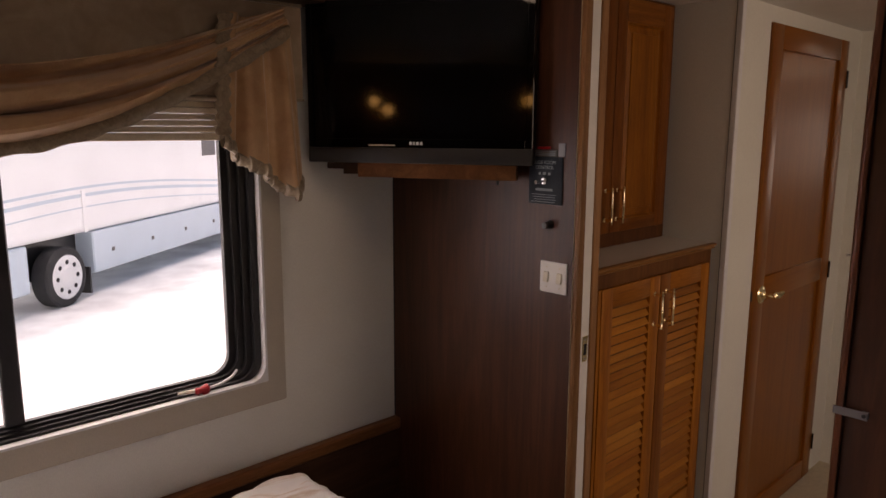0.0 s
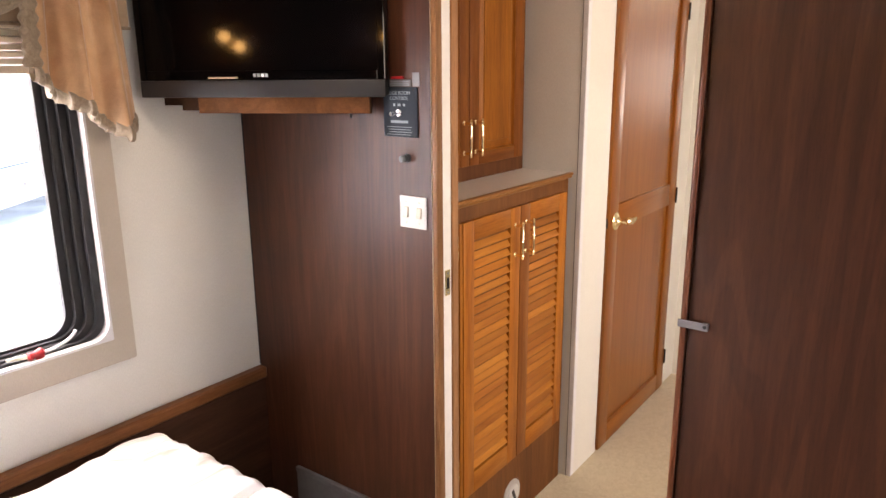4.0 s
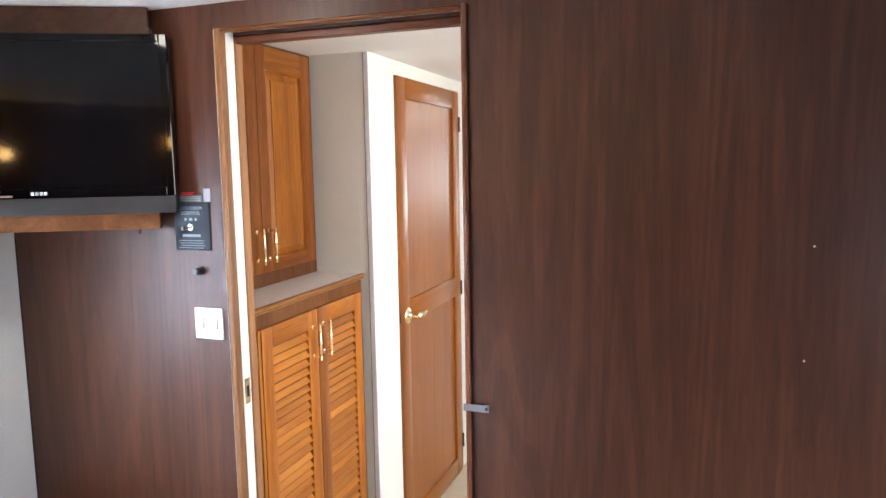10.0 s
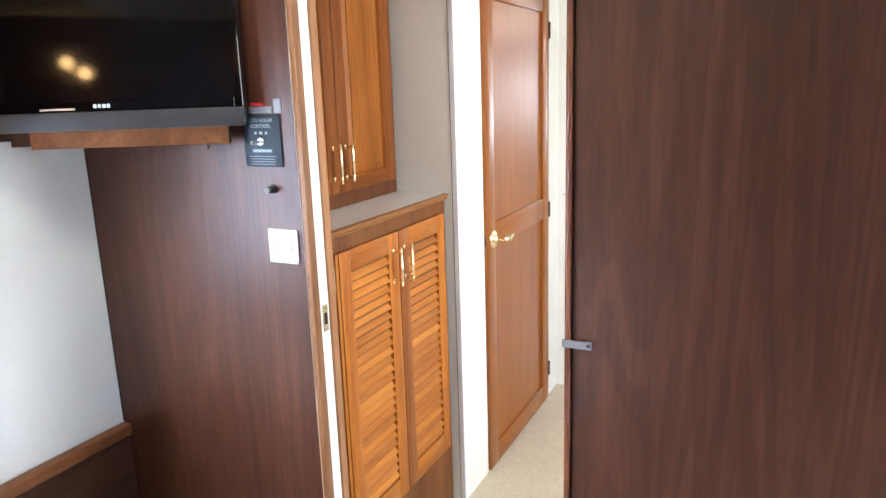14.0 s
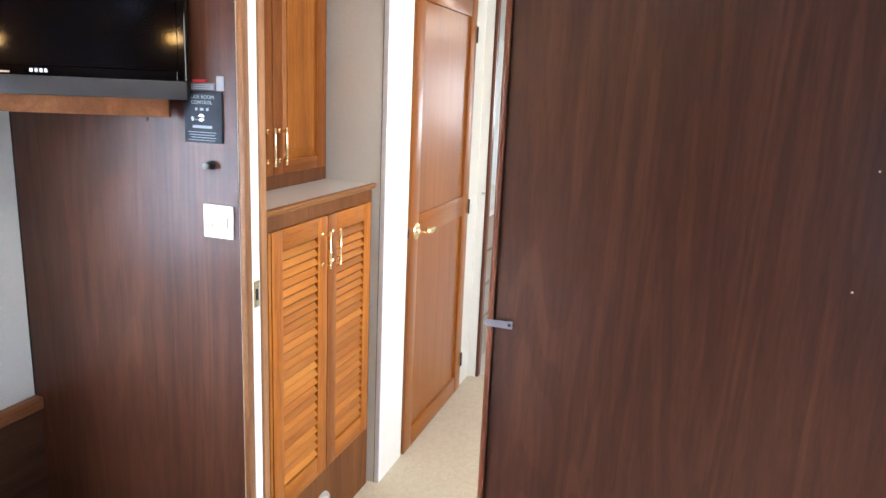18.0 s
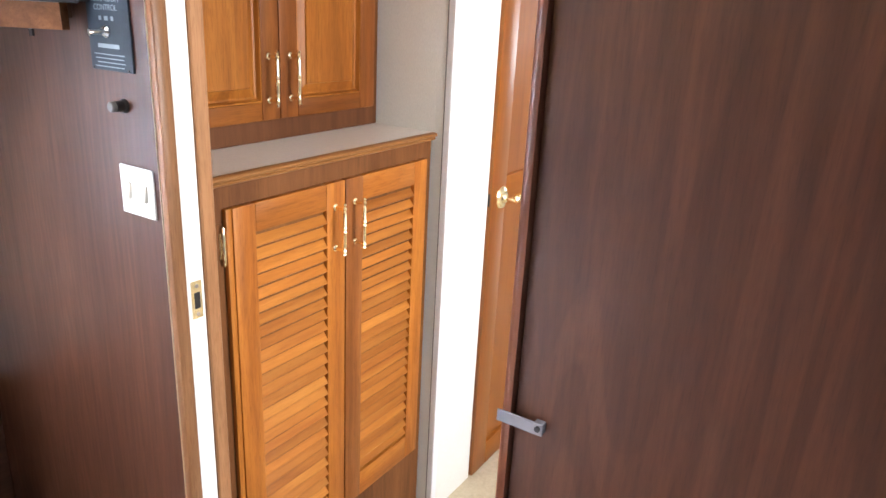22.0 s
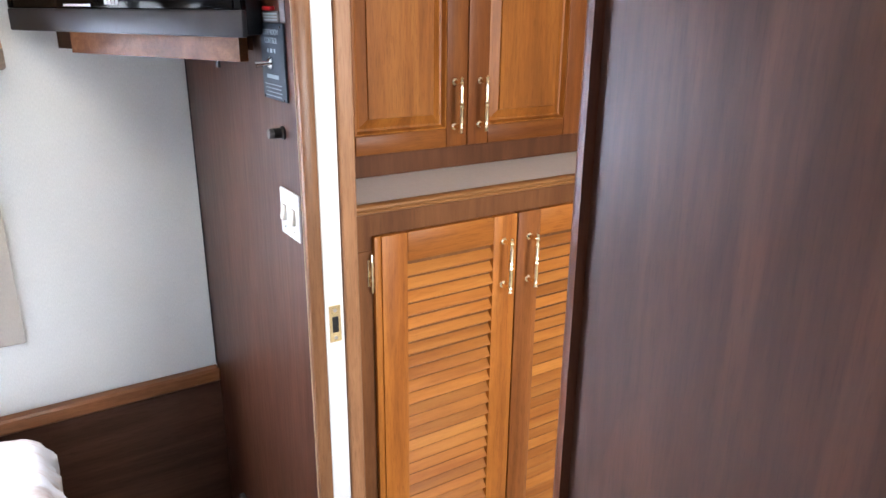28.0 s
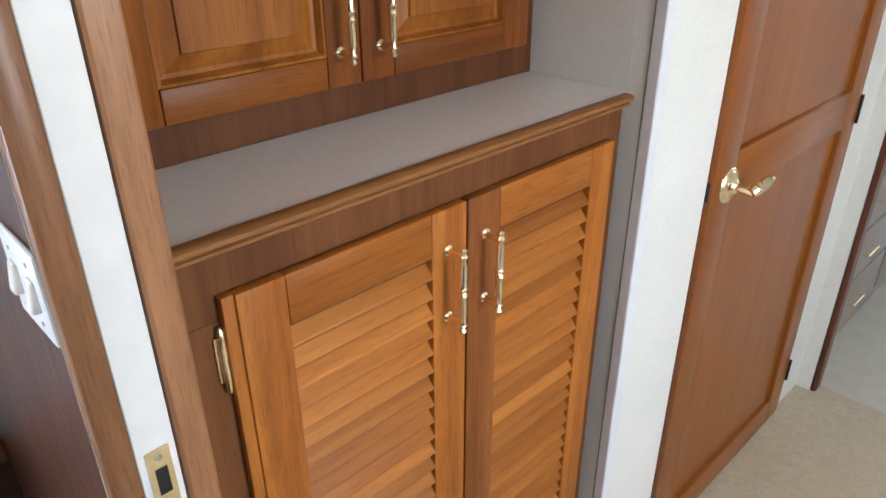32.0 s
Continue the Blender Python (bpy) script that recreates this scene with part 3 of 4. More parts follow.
def pull(parent, x, z0, z1, face, y):
    """A turned brass bar pull on two posts."""
    p = part("pull", lathe(bmesh.new(), [(0.002, 0), (0.0058, 0.003), (0.0034, 0.008), (0.0062, 0.012), (0.0038, 0.018), (0.0053, 0.026), (0.0050, (z1 - z0) * 0.42),
        (0.0066, (z1 - z0) * 0.46), (0.0048, (z1 - z0) * 0.5), (0.0066, (z1 - z0) * 0.54), (0.0050, (z1 - z0) * 0.58), (0.0053, z1 - z0 - 0.026),
        (0.0038, z1 - z0 - 0.018), (0.0062, z1 - z0 - 0.012), (0.0034, z1 - z0 - 0.008), (0.0058, z1 - z0 - 0.003), (0.002, z1 - z0)], Matrix.Translation((x, y, z0)), 12), BRASS, parent, "turned brass bar pull")
    for z in (z0 + 0.0135, z1 - 0.0135):
        part("post", lathe(bmesh.new(), [(0.0085, 0), (0.0080, 0.004), (0.0045, 0.007), (0.0042, face - y)], Matrix.Translation((x, face, z)) @ Matrix.Rotation(radians(90), 4, "X"), 10), BRASS, p)
    return p


pull(door_a, 2.515, 1.0195, 1.1465, LVY, 1.4695)
pull(door_b, 2.586, 1.0195, 1.1465, LVY, 1.4695)
for z in (1.114, 0.38):
    h = part("hinge", box(bmesh.new(), 2.195, 2.2055, FACE - 0.0025, FACE - 0.0003, z - 0.028, z + 0.028, 0.0006), BRASS, door_a, "brass cabinet hinge")
    lathe_m = Matrix.Translation((2.2025, FACE - 0.006, z - 0.038))
    part("barrel", lathe(bmesh.new(), [(0.0015, -0.004), (0.004, 0), (0.0042, 0.03), (0.003, 0.038), (0.0042, 0.046), (0.004, 0.076), (0.0015, 0.08)], lathe_m, 10), BRASS, h)

deck = thing("round_vent_plate", (2.551, FACE - 0.004, 0.06), "round grey vent plate with a dark slot on the plinth", "vent")
ring_m = Matrix.Translation((2.551, FACE, 0.115)) @ Matrix.Rotation(radians(90), 4, "X")
part("flange", lathe(bmesh.new(), [(0.057, 0.0002), (0.057, 0.003), (0.050, 0.007), (0.041, 0.007)], ring_m, 28), FLANGE, deck)
part("cap", lathe(bmesh.new(), [(0.0400, 0.0068), (0.0385, 0.0095), (0.036, 0.0105)], ring_m, 28), CAP, deck)
bm = box(bmesh.new(), -0.007, 0.007, -0.024, 0.024, 0.0106, 0.0126, 0.002)
bm.transform(ring_m @ Matrix.Rotation(radians(25), 4, "Z"))
part("finger_slot", bm, BLACK, deck, "dark slot")

counter = thing("alcove_counter", (2.56, 1.9, 1.229), "grey laminate shelf top with a moulded teak nosing", "counter")
part("top", box(bmesh.new(), BACK + 0.001, 2.945, 1.5165, 2.285, 1.2345, 1.2535), LAMINATE, counter)
bm = bmesh.new()
prof = [(1.512, 1.236), (1.500, 1.236), (1.4960, 1.2385), (1.4960, 1.2420), (1.4985, 1.2430), (1.4985, 1.2445), (1.4935, 1.2460), (1.4905, 1.2490), (1.4910, 1.2535), (1.4945, 1.2560), (1.508, 1.2565), (1.512, 1.2545)]
prof = [(y + 0.0065, z) for y, z in prof]
a = [bm.verts.new((BACK + 0.005, y, z)) for y, z in prof]
c = [bm.verts.new((2.930, y, z)) for y, z in prof]
for k in range(len(prof)):
    bm.faces.new((a[k], a[(k + 1) % len(prof)], c[(k + 1) % len(prof)], c[k]))
bm.faces.new(a)
bm.faces.new(c)
part("nosing", bm, NOSEWOOD, counter, "moulded teak nosing")

# ---- upper cabinet ----
UF = 1.721
up = thing("upper_cabinet", (2.56, UF + 0.25, 1.253), "teak wall cabinet with two raised-panel doors above the shelf", "cabinet")
part("body", box(bmesh.new(), BACK + 0.003, 2.945, UF, 2.28, 1.2540, CEIL - 0.002, 0.001), UPPERBODY, up)


def panel_door(x0, x1, sl, sr, left_wood, right_wood):
    z0, z1, yf = 1.306, 2.092, UF - 0.016
    d = part("panel_door", box(bmesh.new(), x0, x0 + sl, yf, UF - 0.001, z0, z1, 0.003, 2), left_wood, up, "raised-panel teak door")
    part("stile", box(bmesh.new(), x1 - sr, x1, yf, UF - 0.001, z0, z1, 0.003, 2), right_wood, d)
    part("bottom_rail", box(bmesh.new(), x0 + sl + 0.0005, x1 - sr - 0.0005, yf, UF - 0.001, z0, z0 + 0.043, 0.003, 2), UPPER_X, d)
    part("top_rail", box(bmesh.new(), x0 + sl + 0.0005, x1 - sr - 0.0005, yf, UF - 0.001, z1 - 0.078, z1, 0.003, 2), UPPER_X, d)
    # moulded inner frame and raised field
    bm = bmesh.new()
    loops = []
    for inset, y in ((0.0, yf + 0.002), (0.004, yf + 0.001), (0.008, yf + 0.012), (0.013, yf + 0.0135), (0.033, yf + 0.006), (0.0345, yf + 0.002)):
        xa, xc, za, zc = x0 + sl + inset, x1 - sr - inset, z0 + 0.043 + inset, z1 - 0.078 - inset
        loops.append([bm.verts.new(p) for p in ((xa, y, za), (xc, y, za), (xc, y, zc), (xa, y, zc))])
    for l, m in zip(loops, loops[1:]):
        for k in range(4):
            bm.faces.new((l[k], l[(k + 1) % 4], m[(k + 1) % 4], m[k]))
    bm.faces.new(loops[-1])
    part("raised_panel", bm, UPPER_Z, d, "", False)
    return d


ua = panel_door(2.212, 2.5545, 0.056, 0.056, UPPER_Z, TEAK_DARK)
ub = panel_door(2.5570, 2.914, 0.058, 0.060, TEAK_DARK, TEAK_DARK)
pull(ua, 2.518, 1.3400, 1.4670, UF - 0.016, 1.675)
pull(ub, 2.588, 1.3400, 1.4670, UF - 0.016, 1.675)

# ---- fittings on the partition ----
W = FRONT


def text(parent, words, y, z, size, x=W - 0.0052, name="lettering"):
    data = bpy.data.curves.new(name, "FONT")
    data.body, data.size, data.align_x, data.align_y = words, size, "CENTER", "CENTER"
    data.extrude = 0.0002
    data.materials.append(PRINT)
    tmp = bpy.data.objects.new(name, data)
    me = bpy.data.meshes.new_from_object(tmp)
    bpy.data.objects.remove(tmp)
    bm = bmesh.new()
    bm.from_mesh(me)
    bm.transform(Matrix.Translation((x, y, z)) @ Matrix.Rotation(radians(-90), 4, "Z") @ Matrix.Rotation(radians(90), 4, "X"))
    return part(name, bm, PRINT, parent, "", False)


ctl = thing("slide_room_control", (W, 1.602, 1.447), "slate-coloured slide-room control plate with a chrome key switch", "control panel")
part("plate", box(bmesh.new(), W - 0.005, W - 0.0002, 1.540, 1.658, 1.449, 1.582, 0.002, 2), CONTROL, ctl)
text(ctl, "SLIDE ROOM", 1.602, 1.566, 0.0135)
text(ctl, "CONTROL", 1.602, 1.552, 0.0135)
for y, z, wd in ((1.619, 1.535, 0.007), (1.602, 1.535, 0.010), (1.585, 1.535, 0.007), (1.602, 1.490, 0.060)):
    part("print_bar", box(bmesh.new(), W - 0.0056, W - 0.005, y - wd / 2, y + wd / 2, z - 0.0035, z + 0.0035), PRINT, ctl)
for k in range(4):
    part("print_line", box(bmesh.new(), W - 0.0054, W - 0.005, 1.560 + 0.003 * (k % 2), 1.646 - 0.004 * (k % 3), 1.476 - 0.0068 * k - 0.0008, 1.476 - 0.0068 * k + 0.0008), PRINT, ctl)
for y in (1.552, 1.651):
    for z in (1.452, 1.575):
        part("screw", tube(bmesh.new(), (W - 0.0065, y, z), (W - 0.005, y, z), 0.0022, None, 8), BLACK, ctl)
CHROME = plain("chrome", (0.75, 0.75, 0.76), 0.1, 1.0, 0.05, 40, 0)
sw = part("switch_collar", lathe(bmesh.new(), [(0.0105, 0), (0.0105, 0.004), (0.008, 0.007), (0.006, 0.007)], Matrix.Translation((W - 0.005, 1.602, 1.514)) @ Matrix.Rotation(radians(-90), 4, "Y"), 16), CHROME, ctl, "chrome switch collar")
part("toggle", tube(bmesh.new(), (W - 0.008, 1.602, 1.514), (W - 0.034, 1.609, 1.512), 0.004, 0.0062), CHROME, sw, "chrome toggle")
ind = thing("warning_plate", (W, 1.605, 1.582), "small grey plate with a red lens above the control plate", "warning plate")
part("plate", box(bmesh.new(), W - 0.004, W - 0.0002, 1.560, 1.640, 1.5825, 1.602, 0.001), GREYMETAL, ind)
for k in range(3):
    part("print_line", box(bmesh.new(), W - 0.0045, W - 0.004, 1.566, 1.634, 1.5860 + 0.005 * k, 1.5885 + 0.005 * k), PRINT, ind)
part("red_lens", box(bmesh.new(), W - 0.010, W - 0.0002, 1.584, 1.626, 1.6025, 1.610, 0.002, 2), RED, ind, "red plastic lens")
tab = thing("pale_tag", (W, 1.548, 1.585), "small translucent grey square tag", "tag")
part("tag", box(bmesh.new(), W - 0.002, W - 0.0002, 1.534, 1.558, 1.5835, 1.620, 0.0005), CLEAR_PLASTIC, tab)
dim = thing("dimmer_knob", (W, 1.580, 1.385), "black rotary dimmer knob with a grey cap", "dimmer")
kn = part("knob", lathe(bmesh.new(), [(0.0125, 0.0002), (0.0125, 0.004), (0.0095, 0.006), (0.0095, 0.020)], Matrix.Translation((W, 1.580, 1.392)) @ Matrix.Rotation(radians(-90), 4, "Y"), 16), BLACK, dim)
part("cap", lathe(bmesh.new(), [(0.0092, 0.0202), (0.0092, 0.027), (0.0075, 0.029)], Matrix.Translation((W, 1.580, 1.392)) @ Matrix.Rotation(radians(-90), 4, "Y"), 16), GREYMETAL, kn, "grey cap")
sp = thing("light_switch", (W, 1.561, 1.198), "white double rocker light switch on the partition", "light switch")
part("plate", box(bmesh.new(), W - 0.006, W - 0.0002, 1.514, 1.608, 1.198, 1.288, 0.003, 2), WHITE, sp)
for y in (1.538, 1.584):
    bm = box(bmesh.new(), -0.004, 0.004, -0.0085, 0.0085, -0.015, 0.015, 0.0015)
    bm.transform(Matrix.Translation((W - 0.0075, y, 1.243)) @ Matrix.Rotation(radians(9), 4, "Y"))
    part("rocker", bm, IVORY, sp)
    for z in (1.272, 1.214):
        part("screw", tube(bmesh.new(), (W - 0.0072, y, z), (W - 0.006, y, z), 0.0022, None, 8), IVORY, sp)

latch = thing("door_stop_tab", (W - 0.002, 0.78, 1.06), "small frosted plastic tab screwed to the partition edge", "door tab")
part("tab", box(bmesh.new(), W - 0.0135, W - 0.0106, 0.746, 0.812, 1.071, 1.089, 0.0012), CLEAR_PLASTIC, latch)
part("spacer", box(bmesh.new(), W - 0.0105, W - 0.0003, 0.747, 0.760, 1.0725, 1.0875, 0.0008), CLEAR_PLASTIC, latch)
part("screw", tube(bmesh.new(), (W - 0.0155, 0.753, 1.081), (W - 0.0136, 0.753, 1.081), 0.0042), BLACK, latch, "dark screw head")
for y, z in ((0.054, 1.494), (0.064, 1.252)):
    s = thing("panel_pin", (W, y, z), "tiny pale pin head in the veneered panel", "pin", "panel pins")
    part("head", tube(bmesh.new(), (W - 0.002, y, z), (W - 0.0002, y, z), 0.0022, None, 10), IVORY, s)

register = thing("floor_register", (W - 0.01, 1.81, 0), "low grey metal register cover at the foot of the partition", "register")
part("cover", box(bmesh.new(), W - 0.012, W - 0.0005, 1.530, 2.107, 0.004, 0.268, 0.003, 2), GREYMETAL, register)
part("top_lip", box(bmesh.new(), W - 0.016, W - 0.0125, 1.530, 2.107, 0.250, 0.268, 0.0015), GREYMETAL, register)
part("access_flap", box(bmesh.new(), W - 0.016, W - 0.0125, 1.745, 1.852, 0.03, 0.205, 0.002), GREYMETAL, register, "grey access flap")
part("side_plate", box(bmesh.new(), W - 0.017, W - 0.0125, 1.540, 1.722, 0.03, 0.205, 0.002), CLEAR_PLASTIC, register, "paler plastic plate")

# ---- television in the corner ----
TP, TA, TN = Vector((1.692, 2.224, 0)), Vector((0.4696, -0.8829, 0)), Vector((-0.8829, -0.4696, 0))
TVM = Matrix(((TA.x, TN.x, 0, TP.x), (TA.y, TN.y, 0, TP.y), (0, 0, 1, 0), (0, 0, 0, 1)))


def tv_part(name, u0, u1, v0, v1, z0, z1, mat, parent, label="", bevel=0.0, seg=1):
    bm = box(bmesh.new(), u0, u1, v0, v1, z0, z1, bevel, seg)
    bm.transform(TVM)
    return part(name, bm, mat, parent, label)


tv = thing("television", (TP + TA * 0.343 + Vector((0, 0, 1.557))), "black flat-screen television angled across the corner", "television")
tv_part("body", 0.0, 0.694, -0.048, -0.010, 1.560, 2.028, BLACK, tv, "", 0.006, 2)
tv_part("bezel_left", 0.0, 0.020, -0.0098, 0.002, 1.603, 2.028, SCREEN, tv, "", 0.002)
tv_part("bezel_right", 0.674, 0.694, -0.0098, 0.002, 1.603, 2.028, SCREEN, tv, "", 0.002)
tv_part("bezel_top", 0.0203, 0.6737, -0.0098, 0.002, 2.008, 2.028, SCREEN, tv, "", 0.002)
tv_part("bezel_bottom", 0.0203, 0.6737, -0.0098, 0.002, 1.603, 1.628, SCREEN, tv, "", 0.002)
tv_part("speaker_bar", 0.0, 0.694, -0.0098, 0.004, 1.557, 1.6025, BEZEL, tv, "matt grey speaker bar", 0.003, 2)
tv_part("screen", 0.0205, 0.6735, -0.0098, -0.002, 1.6285, 2.0075, SCREEN, tv, "glossy black screen")
for k in range(4):
    tv_part("badge_mark", 0.330 + 0.011 * k, 0.338 + 0.011 * k, 0.002, 0.0028, 1.611, 1.620, INK, tv)
tv_part("sensor_window", 0.20, 0.285, 0.002, 0.0026, 1.607, 1.612, STEEL, tv)

shelf = thing("corner_tv_shelf", (1.98, 2.06, 1.51), "brown wooden corner shelf under the television", "shelf")
tv_part("front_rail", 0.145, 0.640, -0.06, -0.038, 1.512, 1.556, TRIMWOOD_X, shelf)
tv_part("end_block", 0.095, 0.1445, -0.065, -0.040, 1.520, 1.556, DARKWOOD, shelf)
bm = bmesh.new()
tri = [(1.790, WIN_Y - 0.004), (2.060, 1.700), (2.060, WIN_Y - 0.004)]
lo = [bm.verts.new((x, y, 1.531)) for x, y in tri]
hi = [bm.verts.new((x, y, 1.5555)) for x, y in tri]
bm.faces.new(lo)
bm.faces.new(hi)
for k in range(3):
    bm.faces.new((lo[k], lo[(k + 1) % 3], hi[(k + 1) % 3], hi[k]))
part("board", bm, DARKWOOD, shelf, "", False)
tv_part("hook", 0.585, 0.590, -0.037, -0.030, 1.500, 1.5118, BLACK, shelf)
soffit = thing("corner_soffit", (1.95, 2.1, 2.03), "dark reddish wooden board above the television", "soffit board")
tv_part("board", -0.10, 0.640, -0.060, -0.040, 2.031, CEIL - 0.001, DARKWOOD, soffit, "", 0.002)
cable = thing("tv_cable", (2.04, 1.64, 1.9), "thin grey cable hanging behind the television", "cable")
bm = bmesh.new()
pp = [TP + TA * (0.64 + 0.012 * math.sin(k * 0.9)) + TN * -0.035 + Vector((0, 0, 2.05 - 0.008 * k)) for k in range(9)]
for k in range(8):
    tube(bm, pp[k], pp[k + 1], 0.002, None, 6)
part("lead", bm, GREYMETAL, cable)

# ---- window ----
win = thing("window_1", ((WX0 + WX1) / 2, WIN_Y, WZ0), "sliding window with a black rounded frame and beige surround", "window", "", "structure")


def rounded(x0, x1, z0, z1, r, n=8):
    out = []
    for cx, cz, a0 in ((x1 - r, z1 - r, 0), (x0 + r, z1 - r, 90), (x0 + r, z0 + r, 180), (x1 - r, z0 + r, 270)):
        for k in range(n + 1):
            a = radians(a0 + 90 * k / n)
            out.append((cx + r * math.cos(a), cz + r * math.sin(a)))
    return out


def ring(bm, outer, inner, y0, y1):
    v = [[bm.verts.new((x, y, z)) for x, z in loop] for loop, y in ((outer, y0), (inner, y0), (inner, y1), (outer, y1))]
    n = len(outer)
    for a, c in ((0, 1), (1, 2), (2, 3), (3, 0)):
        for k in range(n):
            bm.faces.new((v[a][k], v[a][(k + 1) % n], v[c][(k + 1) % n], v[c][k]))
    return bm


def rr(inset, r):
    """The opening, drawn in; the sill side is slimmer than the others."""
    low = inset if inset < 0.01 else 0.009 + (inset - 0.009) * 0.34
    return rounded(WX0 + inset, WX1 - inset, WZ0 + low, WZ1 - inset, r)


part("surround", ring(bmesh.new(), rounded(WX0 - 0.064, WX1 + 0.062, WZ0 - 0.072, WZ1 + 0.064, 0.003), rounded(WX0 + 0.001, WX1 - 0.001, WZ0 + 0.001, WZ1 - 0.001, 0.002), WIN_Y - 0.018, WIN_Y - 0.0003), PADDED, win, "padded beige vinyl surround", False)
# thin taupe ring draws the dark crease round the surround
part("edge_bead", ring(bmesh.new(), rounded(WX0 - 0.0615, WX1 + 0.0615, WZ0 - 0.0755, WZ1 + 0.0675, 0.003), rounded(WX0 - 0.0642, WX1 + 0.0582, WZ0 - 0.0722, WZ1 + 0.0642, 0.003), WIN_Y - 0.012, WIN_Y - 0.0004), FRINGE, win, "dark line drawn for the crease", False)
part("liner", ring(bmesh.new(), rr(0.0015, 0.004), rr(0.009, 0.05), WIN_Y - 0.022, WIN_Y + 0.06), ALU, win, "thin white liner", False)
for k in range(4):
    part("frame_step", ring(bmesh.new(), rr(0.0092 + 0.0215 * k, 0.056), rr(0.0305 + 0.0215 * k, 0.060), WIN_Y + 0.004 + 0.014 * k, WIN_Y + 0.064), RUBBER, win, "", True)
MUL = 0.860
part("mullion", box(bmesh.new(), MUL - 0.022, MUL + 0.022, WIN_Y + 0.030, WIN_Y + 0.058, WZ0 + 0.038, WZ1 - 0.066, 0.004), RUBBER, win)
for x0, x1 in ((WX0 + 0.066, MUL - 0.0265), (MUL + 0.0265, WX1 - 0.080)):
    pane = part("pane", box(bmesh.new(), x0, x1, WIN_Y + 0.0595, WIN_Y + 0.0625, WZ0 + 0.030, WZ1 - 0.06), GLASS, win, "", False)
    pane.visible_shadow = False
clip = thing("red_window_latch", (1.333, WIN_Y + 0.01, 0.885), "red plastic latch tag with a pale lever on the window frame", "window latch")
bm = bmesh.new()
lathe(bm, [(0.006, -0.022), (0.012, -0.016), (0.009, -0.004), (0.012, 0.008), (0.016, 0.016), (0.006, 0.023)], Matrix.Translation((1.333, WIN_Y - 0.002, 0.899)) @ Matrix.Rotation(radians(84), 4, "Y"), 10)
box(bm, 1.330, 1.348, WIN_Y - 0.012, WIN_Y + 0.004, 0.884, 0.897, 0.003)
part("tag", bm, RED, clip)
part("tip", tube(bmesh.new(), (1.310, WIN_Y, 0.900), (1.262, WIN_Y, 0.905), 0.007, 0.004, 10), IVORY, clip, "yellowed lever tip")
bm = bmesh.new()
arc = [(1.352 + 0.094 * math.sin(radians(9 * k)), WIN_Y - 0.002, 0.900 + 0.042 * (1 - math.cos(radians(9 * k)))) for k in range(10)]
for k in range(9):
    tube(bm, arc[k], arc[k + 1], 0.0045, None, 8)
part("lever", bm, ALU, clip)

# pelmet, swag and tail
pel = thing("window_pelmet", (0.85, 2.25, 1.83), "tan fabric-covered pelmet over the window", "pelmet")
part("board", box(bmesh.new(), 0.0, 1.685, 2.235, WIN_Y - 0.019, 1.745, 2.012, 0.006, 2), PELMET, pel)
part("top_welt", tube(bmesh.new(), (0.0, 2.236, 2.016), (1.685, 2.236, 2.016), 0.0045, None, 8), FRINGE, pel, "taupe piping")
part("bottom_welt", tube(bmesh.new(), (0.0, 2.236, 1.742), (1.685, 2.236, 1.742), 0.0045, None, 8), FRINGE, pel, "taupe piping")
shell("trim_window_soffit", [(REAR, 1.72, 2.16, WIN_Y - 0.0005, 2.021, CEIL - 0.0005)], DARKWOOD, "dark wooden soffit board above the window", "soffit", 0.003)
blind = thing("pleated_shade", (0.85, WIN_Y - 0.015, 1.62), "cream pleated shade drawn up at the top of the window", "window shade")
for k in range(6):
    part("pleat", box(bmesh.new(), 0.12, 1.515, WIN_Y - 0.026 - 0.006 * (k % 2), WIN_Y - 0.0195, 1.646 + 0.017 * k, 1.662 + 0.017 * k, 0.003), SHADE, blind)
part("bottom_rail", box(bmesh.new(), 0.12, 1.515, WIN_Y - 0.034, WIN_Y - 0.0195, 1.624, 1.645, 0.004, 2), SHADE, blind)

swag = thing("curtain_swag", (0.85, 2.2, 1.63), "peach draped curtain swag with a taupe hem", "curtain")


def swag_point(u, v):
    """u from the right knot to the left one, v from the top edge to the hem."""
    x = 1.585 - 1.47 * u
    s = 1 - abs(2 * u - 1)
    top = 1.790 + 0.205 * (1 - s) ** 1.5
    low = 1.632 + 0.300 * (1 - s) ** 1.6
    spread = 0.25 + 0.75 * min(1.0, 1.6 * s)
    z = top + (low - top) * v
    fold = 0.032 * math.sin(v * 14 + 2.0 * s) * spread + 0.008 * math.sin(v * 33 - 4 * s)
    belly = 0.050 * math.sin(min(1.0, v * 0.62 + 0.1) * math.pi) * spread
    return Vector((x, 2.218 - 0.040 * max(0.0, 1 - 3.5 * s) - belly - fold, z + 0.014 * math.sin(v * 14 + 2.0 * s + 1.2) * spread * v))


def solid_sheet(fn, nu, nv, thick):
    bm = bmesh.new()
    grid_sheet(bm, fn, nu, nv)
    bmesh.ops.recalc_face_normals(bm, faces=bm.faces)
    bmesh.ops.solidify(bm, geom=bm.faces[:], thickness=thick)
    return bm


part("drape", solid_sheet(swag_point, 70, 36, 0.003), SWAG, swag, "peach fabric in curved folds")


def hem_point(u, v):
    p = swag_point(u, 1.0)
    a = v * 2 * math.pi
    r = 0.019 + 0.003 * math.sin(u * 90)
    return p + Vector((0, -0.006 + 0.012 * math.cos(a), -0.008 + r * math.sin(a)))


part("hem", grid_sheet(bmesh.new(), hem_point, 120, 10), FRINGE, swag, "gathered taupe hem")

